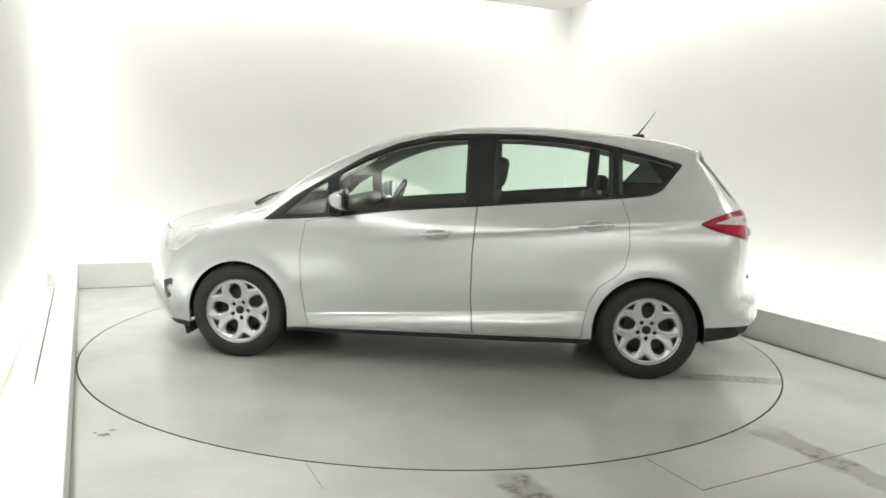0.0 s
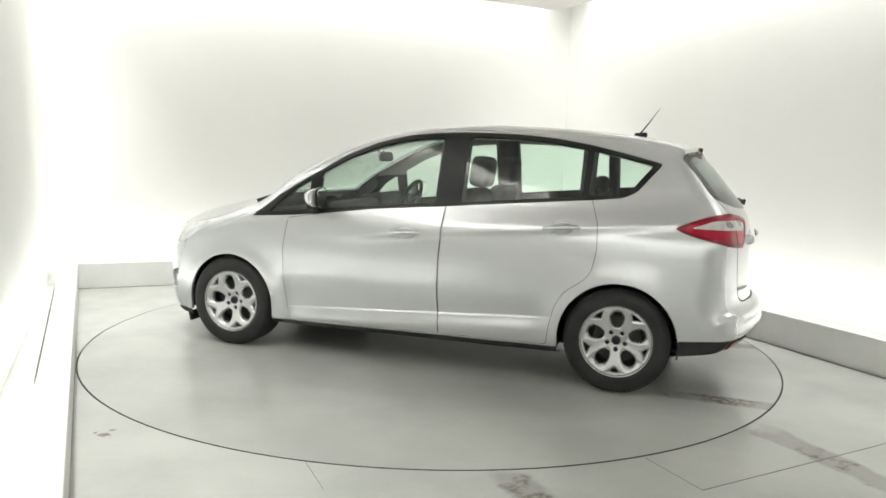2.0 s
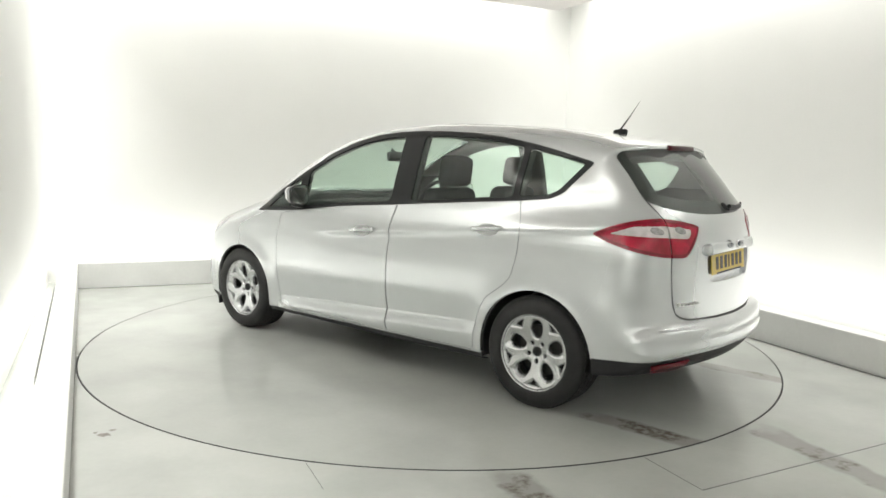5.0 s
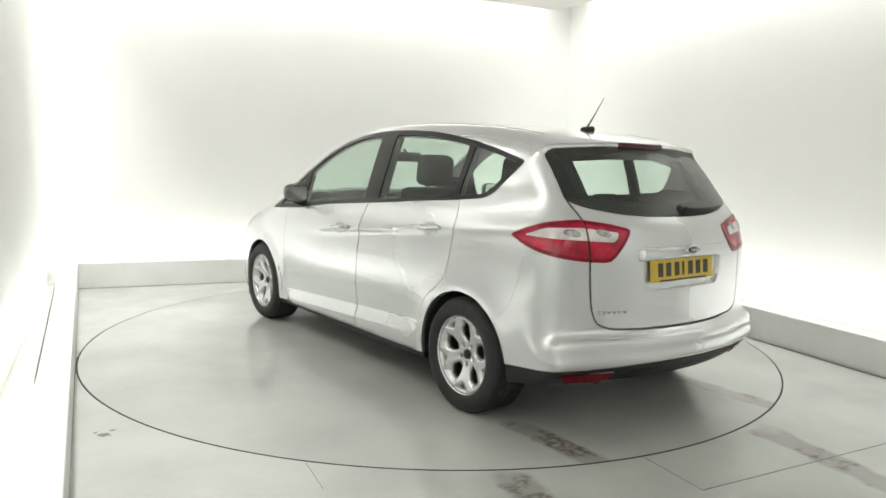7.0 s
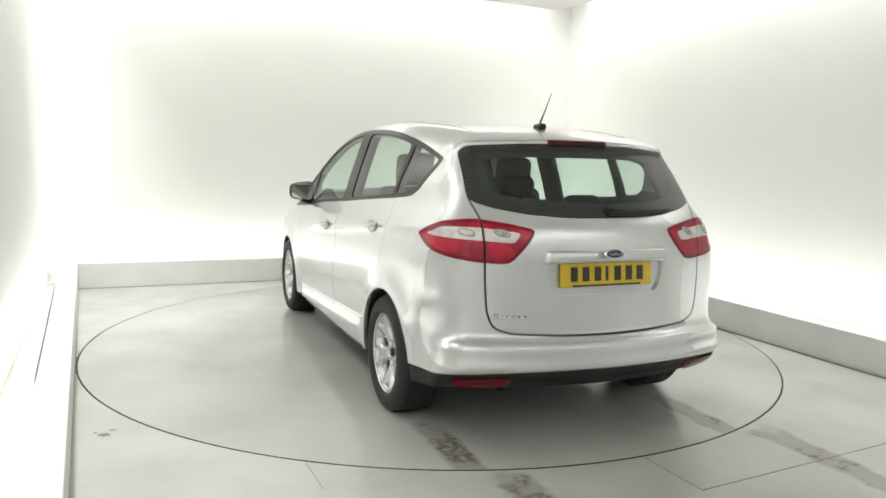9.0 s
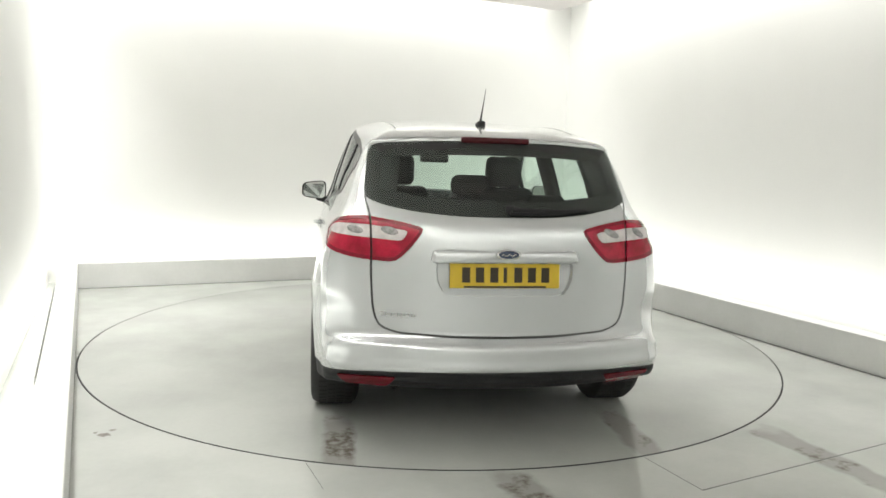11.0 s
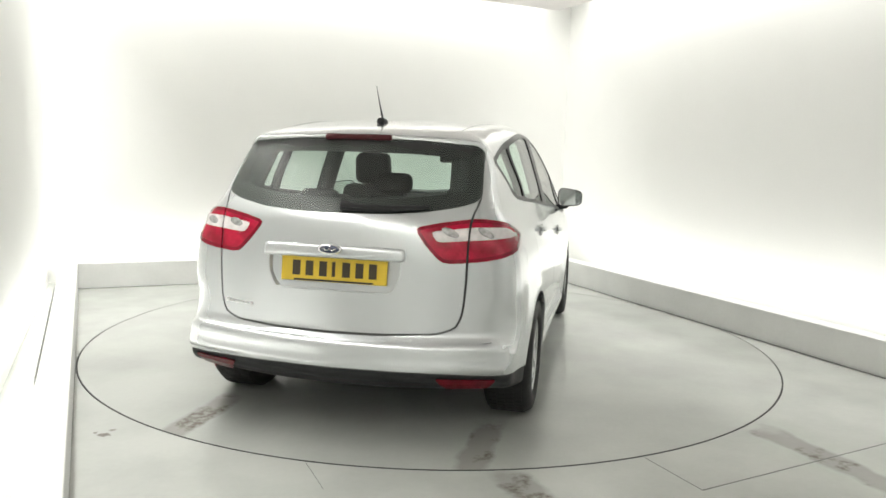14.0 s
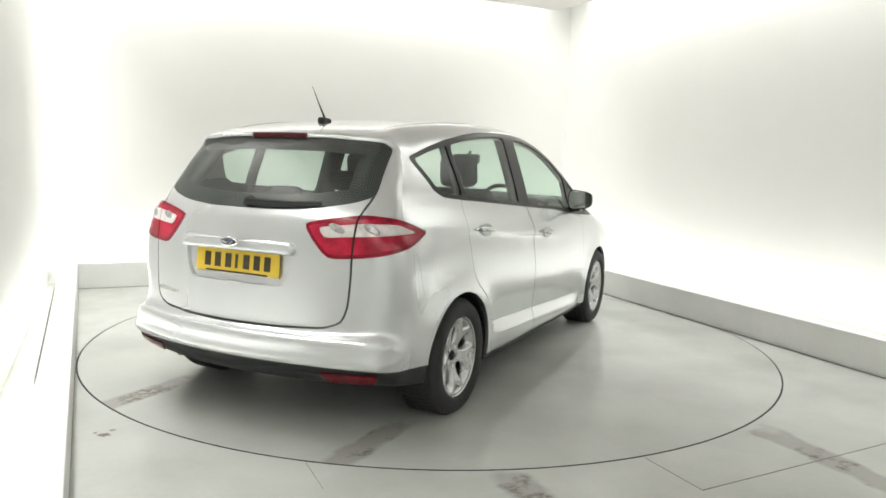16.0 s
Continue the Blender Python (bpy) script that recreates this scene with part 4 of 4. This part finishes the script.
def build_car():
    car = new("car")
    tagged(car, "silver metallic five-door people carrier parked on the turntable", "car")
    # skin
    panel("body", ("body",), "paint", car, rim=0.02, label="silver painted body sides and roof")
    panel("panel_gap", ("seal",), "plate_black", car, lift=-0.006, rim=0)
    panel("front_lip", ("front_lip",), "plastic", car, rim=0, label="black lip below the front bumper")
    for s, side in ((1, "left"), (-1, "right")):
        door = panel("front_door", ("front_door",), "paint", car, side, label="silver front door with a crease and a pull handle")
        build_handle(door, 0.02, 0.868, s)
        panel("door_glass", ("front_glass",), "glass", door, side, lift=-0.004, rim=0, label="green tinted door glass")
        build_mirror(door, s)
        door = panel("rear_door", ("rear_door",), "paint", car, side, label="silver rear door with a pull handle")
        build_handle(door, -0.97, 0.958, s)
        panel("door_glass", ("rear_glass",), "glass", door, side, lift=-0.004, rim=0, label="green tinted door glass")
        trim = panel("window_surround", ("dlo",), "trim", car, side, lift=0.001, rim=0.014, label="satin black window surround")
        panel("front_quarter_glass", ("front_quarter",), "glass", car, side, lift=-0.004, rim=0)
        panel("bumper_joint", ("bumper_edge",), "paint", car, side, lift=-0.003, rim=0)
        panel("rear_quarter_glass", ("quarter_glass",), "glass", car, side, lift=-0.004, rim=0)
        panel("sill", ("sill",), "plastic", car, side, lift=-0.012, rim=0.0, label="black plastic sill")
        lamp = panel("tail_light", ("tail",), "red_lens", car, side, lift=0.004, rim=0.014, label="pointed red tail lamp with a clear band")
        panel("lens_core", ("tail_core",), "bright_red", lamp, side, lift=0.002, rim=0.004)
        panel("clear_lens", ("tail_white",), "clear_lens", lamp, side, lift=0.0045, rim=0.006)
        for y0, owner in ((0.69, lamp),):
            bulb_on(owner, y0, s)
        panel("reflector", ("reflector",), "reflector_red", car, side, lift=0.003, rim=0.006, label="red reflector set in the black apron")
        head = panel("headlight", ("head",), "head_lens", car, side, lift=0.002, rim=0.01, label="clear swept-back headlamp")
        fog = panel("fog_lamp_recess", ("fog",), "trim", car, side, lift=-0.012, rim=0, label="black fog lamp recess")
        fog_y = 0.3 + 0.8 * float(skin_along(np.array([[1.80, 0.3, 0.43]]), np.array([[0, 0.8, 0]]))[0]) - 0.038
        bm = bmesh.new()
        lathe(bm, [(0.0005, 0.03), (0.03, 0.022), (0.042, 0.0), (0.044, -0.02)], 24)
        bmesh.ops.transform(bm, matrix=Matrix.Translation((1.80, s * fog_y, 0.43)) @ Matrix.Rotation(s * radians(-28) + (0 if s > 0 else math.pi), 4, "Z"), verts=bm.verts[:])
        part("fog_lamp", bm, "head_lens", fog, smooth=True)
        # wheel arch liners
        for cx, r in ((WHEEL_X, ARCH_F), (-WHEEL_X, ARCH_R)):
            bm = bmesh.new()
            n = 28
            rows = []
            for i in range(n + 1):
                a = radians(-12) + (math.pi + radians(24)) * i / n
                rows.append([bm.verts.new((cx + (r + e) * math.cos(a), s * y, max(WHEEL_R + (r + e) * math.sin(a), 0.16))) for e, y in ((0.0, 0.872), (0.012, 0.85), (0.012, 0.50))])
            for a, b in zip(rows, rows[1:]):
                for k in range(2):
                    bm.faces.new((a[k], a[k + 1], b[k + 1], b[k]))
            bm.faces.new([row[2] for row in rows])
            part("arch_liner", bm, "plastic", car)
    # tailgate
    gate = panel("tailgate", ("gate",), "paint", car, label="silver tailgate with a broad handle bar", rim=0.015)
    panel("rear_window", ("rear_window",), "rear_glass", gate, lift=0.002, rim=0.006, label="dark tinted rear window")
    for s, side in ((1, "left"), (-1, "right")):
        inner = panel("gate_light", ("gate_tail",), "red_lens", gate, side, lift=0.004, rim=0.014, label="inner red piece of the tail lamp")
        panel("gate_lens_core", ("gate_core",), "bright_red", gate, side, lift=0.002, rim=0.004)
        panel("gate_clear_lens", ("gate_white",), "clear_lens", gate, side, lift=0.0045, rim=0.006)
        for y0 in (0.535,):
            bulb_on(gate, y0, s)
    # black screen-print edge of the rear window
    outer, inner = REAR_WINDOW, grown(REAR_WINDOW, -0.07)
    bm = bmesh.new()
    for s in (1, -1):
        ring = []
        for (y0, z0), (y1, z1) in zip(outer, inner):
            y0, y1 = max(y0, 0), max(y1, 0)
            pts = np.array([(-1.3, y, z) for y, z in ((y0, z0), (y1, z1))])
            d = np.array([[-1.2, 0, 0]] * 2)
            k = skin_along(pts, d)
            q = pts + d * k[:, None]
            q[:, 0] += 0.004
            ring.append([bm.verts.new((p[0], s * p[1], p[2])) for p in q])
        m = len(ring)
        for i in range(m):
            j = (i + 1) % m
            if abs(ring[i][0].co.y) < 1e-6 and abs(ring[j][0].co.y) < 1e-6:
                continue
            try:
                bm.faces.new((ring[i][0], ring[j][0], ring[j][1], ring[i][1]))
            except ValueError:
                pass
    part("window_border", bm, "plate_black", gate)
    # handle bar above the plate, plate recess, plate
    bm = bmesh.new()
    soft_box(bm, (0.06, 0.70, 0.066), pose(-2.068, 0, 0.922, 0, 10), 0.022, 4, shape=lambda a, b, c: (a + 0.28 * b * b, b * (1 - 0.5 * max(0, c)), c - 0.008 * (abs(b) / 0.33) ** 2))
    part("handle_bar", bm, "paint", gate, "silver bar over the number plate", smooth=True)
    outline = [(y, z) for y, z in RECESS if y >= 0]
    outline = [(0.0, 0.728)] + outline + [(0.0, 0.893)]
    outline = outline + [(-y, z) for y, z in outline[-2:0:-1]]
    pts = np.array([(-1.5, abs(y), z) for y, z in outline])
    d = np.array([[-1.0, 0, 0]] * len(pts))
    k = skin_along(pts, d)
    bm = bmesh.new()
    front = [bm.verts.new((-1.5 - float(q), y, z)) for (y, z), q in zip(outline, k)]
    back = [bm.verts.new((-2.030 + 0.06 * (z - 0.80), y * 0.97, z)) for y, z in outline]
    n = len(outline)
    for i in range(n):
        j = (i + 1) % n
        bm.faces.new((front[i], back[i], back[j], front[j]))
    bm.faces.new(back)
    part("plate_recess", bm, "paint", gate)
    plate = new("number_plate")
    plate.parent = gate
    tagged(plate, "yellow number plate with black bars")
    tilt = pose(-2.043, 0, 0.820, 0, 6)
    bm = bmesh.new()
    soft_box(bm, (0.006, 0.522, 0.113), tilt, 0.0025, 2)
    part("plate_sheet", bm, "yellow", plate)
    for k, y in enumerate((0.185, 0.12, 0.052, 0.0, -0.062, -0.127, -0.192)):
        w = 0.016 if k == 3 else 0.038
        bm = bmesh.new()
        box(bm, -0.0052, -0.0028, y - w / 2, y + w / 2, -0.030, 0.040, m=tilt)
        part("plate_bar", bm, "plate_print", plate)
    bm = bmesh.new()
    box(bm, -0.0052, -0.0028, -0.195, 0.195, -0.0545, -0.046, m=tilt)
    part("plate_strip", bm, "plate_black", plate)
    badge = new("badge")
    badge.parent = gate
    tagged(badge, "dark oval badge with a chrome rim")
    for nm, mat, rx, rz, d in (("badge_ring", "chrome", 0.057, 0.024, 0.010), ("badge_field", "badge_blue", 0.051, 0.019, 0.013)):
        bm = bmesh.new()
        lathe(bm, [(0.0005, d), (0.9, d), (1.0, d * 0.5), (1.0, 0)], 40)
        bmesh.ops.transform(bm, matrix=Matrix.Translation((-2.094, 0, 0.926)) @ Matrix.Rotation(radians(10), 4, "Y") @ Matrix.Rotation(radians(90), 4, "Z") @ Matrix.Diagonal((rx, 1, rz, 1)), verts=bm.verts[:])
        part(nm, bm, mat, badge, smooth=True)
    bm = bmesh.new()
    rod(bm, [(-2.108, 0.034 - 0.0085 * i, 0.926 + 0.006 * math.sin(i * 1.9)) for i in range(9)], 0.0022, 6)
    part("badge_stroke", bm, "chrome", badge)
    # model script as plain strokes
    bm = bmesh.new()
    for k in range(6):
        y = 0.565 - 0.028 * k
        x = -2.083 + 0.28 * y * y
        box(bm, x - 0.010, x + 0.01, y - 0.010, y + 0.009, 0.628, 0.632 + (0.012 if k == 0 else 0.006))
    part("model_script", bm, "grey_print", gate, "small grey lettering bars")
    # high brake light, wiper, lock strip
    bm = bmesh.new()
    soft_box(bm, (0.05, 0.345, 0.030), pose(-1.717, 0, 1.447, 0, 0), 0.010, 3, shape=lambda a, b, c: (a + 0.28 * b * b, b, c))
    part("brake_light", bm, "dark_red", gate, "slim red high brake light", smooth=True)
    wiper = new("rear_wiper")
    wiper.parent = gate
    tagged(wiper, "black rear wiper lying along the window's foot")
    bm = bmesh.new()
    lathe(bm, [(0.0005, 0.03), (0.022, 0.026), (0.030, 0.0)], 20)
    bmesh.ops.transform(bm, matrix=Matrix.Translation((-1.975, -0.03, 1.115)) @ Matrix.Rotation(radians(50), 4, "Y") @ Matrix.Rotation(radians(90), 4, "Z"), verts=bm.verts[:])
    part("wiper_hub", bm, "plastic", wiper, smooth=True)
    bm = bmesh.new()
    rod(bm, [(-2.013, -0.03, 1.128), (-2.006, -0.15, 1.122), (-1.985, -0.28, 1.122), (-1.955, -0.40, 1.128)], 0.012, 8, 0.007)
    part("wiper_arm", bm, "plastic", wiper)
    bm = bmesh.new()
    rod(bm, [(-2.014, -0.02, 1.110), (-2.006, -0.15, 1.108), (-1.985, -0.30, 1.114), (-1.945, -0.43, 1.130)], 0.008, 6)
    part("wiper_blade", bm, "plastic", wiper)
    # bumpers and apron
    panel("rear_bumper", ("bumper",), "paint", car, rim=0.015, label="silver rear bumper")
    panel("rear_apron", ("apron",), "plastic", car, lift=-0.006, rim=0.0, label="black plastic apron below the bumper")
    bm = bmesh.new()
    rod(bm, [(-1.6, 0.50, 0.25), (-1.85, 0.50, 0.272), (-1.94, 0.50, 0.274)], 0.022, 16)
    part("tailpipe", bm, "dark_metal", car, "dull steel tailpipe", smooth=True)
    panel("bonnet", ("hood",), "paint", car, label="silver bonnet")
    panel("windscreen", ("windscreen",), "glass", car, lift=0.001, rim=0.0, label="green tinted windscreen")
    # roof ditch strips
    for s in (1, -1):
        pts = []
        for x in np.linspace(-1.46, -0.4, 12):
            y = 0.475 + 0.03 * ease(-1.4, -0.6, np.array([x]))[0]
            o = np.array([[x, y, 1.0]])
            k = skin_along(o, np.array([[0, 0, 0.8]]))
            pts.append((x, s * y, 1.0 + 0.8 * float(k[0]) - 0.0035))
        bm = bmesh.new()
        rod(bm, pts, 0.0055, 6)
        part("roof_strip", bm, "ditch", car, "dark strip in the roof ditch")
    # fuel flap on the right rear wing
    flap = circle(-1.655, 0.868, 1.0, 32)
    flap = np.stack([-1.655 + (flap[:, 0] + 1.655) * 0.07, 0.868 + (flap[:, 1] - 0.868) * 0.075], 1)
    bm = bmesh.new()
    pts = []
    for x, z in np.vstack([flap, flap[:1]]):
        k = skin_along(np.array([[x, 0.3, z]]), np.array([[0, 0.8, 0]]))
        pts.append((float(x), -(0.3 + 0.8 * float(k[0]) - 0.0005), float(z)))
    rod(bm, pts, 0.001, 5)
    part("fuel_flap", bm, "dish", car, "round seam of the fuel flap")
    # aerial
    aerial = new("aerial")
    aerial.parent = car
    tagged(aerial, "short black roof aerial on a foot")
    bm = bmesh.new()
    soft_box(bm, (0.085, 0.045, 0.035), pose(-1.33, 0, 1.541, 0, 4), 0.012, 3, shape=lambda a, b, c: (a, b * (1 - 9 * max(0, c)), c))
    part("aerial_foot", bm, "plastic", aerial, smooth=True)
    bm = bmesh.new()
    rod(bm, [(-1.325, 0, 1.552), (-1.355, 0, 1.592), (-1.39, 0, 1.64), (-1.445, 0, 1.722)], 0.0065, 8, 0.0012)
    part("aerial_rod", bm, "plastic", aerial)
    # front wipers at the cowl
    bm = bmesh.new()
    rod(bm, [(1.315, 0.55, 1.005), (1.30, 0.30, 1.045), (1.285, 0.02, 1.06)], 0.009, 6)
    rod(bm, [(1.30, -0.10, 1.05), (1.29, -0.35, 1.045), (1.25, -0.60, 1.02)], 0.009, 6)
    part("front_wipers", bm, "plastic", car)
    # small air deflectors ahead of the front wheels
    for y in (0.77, -0.77):
        bm = bmesh.new()
        soft_box(bm, (0.02, 0.16, 0.07), pose(1.69, y, 0.165, 0, 12), 0.006, 2)
        part("air_deflector", bm, "plastic", car, "small black air deflector")
    # floor pan and inner linings
    bm = bmesh.new()
    box(bm, -1.72, 1.85, -0.70, 0.70, 0.225, 0.26)
    box(bm, -0.93, 0.93, -0.84, 0.84, 0.20, 0.24)
    part("floor_pan", bm, "plastic", car)
    panel("door_lining", ("front_door", "rear_door", "body", "dlo"), "interior", car, lift=-0.035, rim=0, flip=True, keep=lambda c: c[2] < 1.2 and -1.95 < c[0] < 0.95 and abs(c[1]) > 0.4)
    panel("roof_lining", ("body", "dlo", "gate"), "headliner", car, lift=-0.03, rim=0, flip=True, keep=lambda c: c[2] >= 1.2 and c[0] < 0.9)
    panel("tailgate_lining", ("gate", "gate_tail", "gate_white", "gate_core", "tail", "tail_white", "tail_core"), "interior", car, lift=-0.03, rim=0, flip=True, keep=lambda c: c[2] < 1.2)
    for s in (1, -1):
        for x0, x1, deep in ((-0.145, -0.345, 0.075), (-1.05, -1.14, 0.05)):
            build_pillar(car, x0, x1, deep, s)
        build_rear_pillar(car, s)
    bm = bmesh.new()
    soft_box(bm, (0.55, 1.36, 0.30), pose(0.92, 0, 0.84, 0, 8), 0.07, 4)
    soft_box(bm, (0.22, 0.40, 0.10), pose(0.74, -0.37, 1.0, 0, 10), 0.035, 3)
    part("dashboard", bm, "interior", car, "charcoal dashboard", smooth=True)
    bm = bmesh.new()
    m = pose(0.49, -0.37, 0.985, 0, 0, 0) @ Matrix.Rotation(radians(-24), 4, "Y") @ Matrix.Rotation(radians(90), 4, "Y")
    pts = [m @ Vector((0.185 * math.cos(2 * math.pi * i / 24), 0.185 * math.sin(2 * math.pi * i / 24), 0)) for i in range(25)]
    rod(bm, pts, 0.016, 8)
    for a in (0, 120, 240):
        rod(bm, [m @ Vector((0, 0, 0.02)), m @ Vector((0.18 * math.cos(radians(a)), 0.18 * math.sin(radians(a)), 0))], 0.018, 6)
    rod(bm, [m @ Vector((0, 0, 0)), (0.75, -0.37, 0.86)], 0.035, 8)
    part("steering_wheel", bm, "interior", car, "black steering wheel", smooth=True)
    bm = bmesh.new()
    soft_box(bm, (0.04, 0.23, 0.075), pose(0.55, -0.01, 1.345, 0, 10), 0.02, 3)
    rod(bm, [(0.56, -0.01, 1.36), (0.62, -0.01, 1.40)], 0.012, 6)
    part("inside_mirror", bm, "interior", car, smooth=True)
    for y in (0.37, -0.37):
        build_seat("front_seat", car, -0.22, y, 0.50, 1.16, lean=13, head_z=1.265)
    for y, w in ((0.46, 0.42), (0.0, 0.40), (-0.46, 0.42)):
        build_seat("rear_seat", car, -0.98, y, w, 1.125, lean=12, head_z=1.20 if y == 0 else 1.09)
    bm = bmesh.new()
    soft_box(bm, (0.66, 1.16, 0.03), pose(-1.50, 0, 1.02), 0.01, 2)
    part("parcel_shelf", bm, "interior", car, "dark parcel shelf")
    # wheels
    wheel = build_wheel(car)
    tagged(wheel, "silver five-spoke alloy wheel with a road tyre")
    y = 0.868
    wheel.matrix_basis = pose(WHEEL_X, y, WHEEL_R, 0, 12)
    copy_thing(wheel, pose(-WHEEL_X, y, WHEEL_R, 0, 0))
    copy_thing(wheel, pose(WHEEL_X, -y, WHEEL_R, 0, 0) @ pose(0, 0, 0, 0, 25, 180))
    copy_thing(wheel, pose(-WHEEL_X, -y, WHEEL_R, 0, 0) @ pose(0, 0, 0, 0, 5, 180))
    return car


car = build_car()


def motions():
    """The turntable turns steadily and carries the car round."""
    turns = [(0.0, 174.06), (1.0, 167.26), (2.0, 160.56), (3.0, 153.66), (4.0, 146.62), (5.25, 138.06), (6.5, 129.49), (7.0, 125.98), (8.0, 118.98), (9.0, 112.06), (10.25, 103.31), (11.5, 94.52), (12.5, 87.33), (13.5, 80.31), (14.5, 73.27), (15.5, 66.27), (16.0, 62.73)]
    walk(car, [(t, pose(0, 0, 0, 0, 0, a) @ pose(-0.118, -0.025, 0)) for t, a in turns])
    walk(turntable, [(t, pose(0, 0, 0, 0, 0, a)) for t, a in turns])


motions()
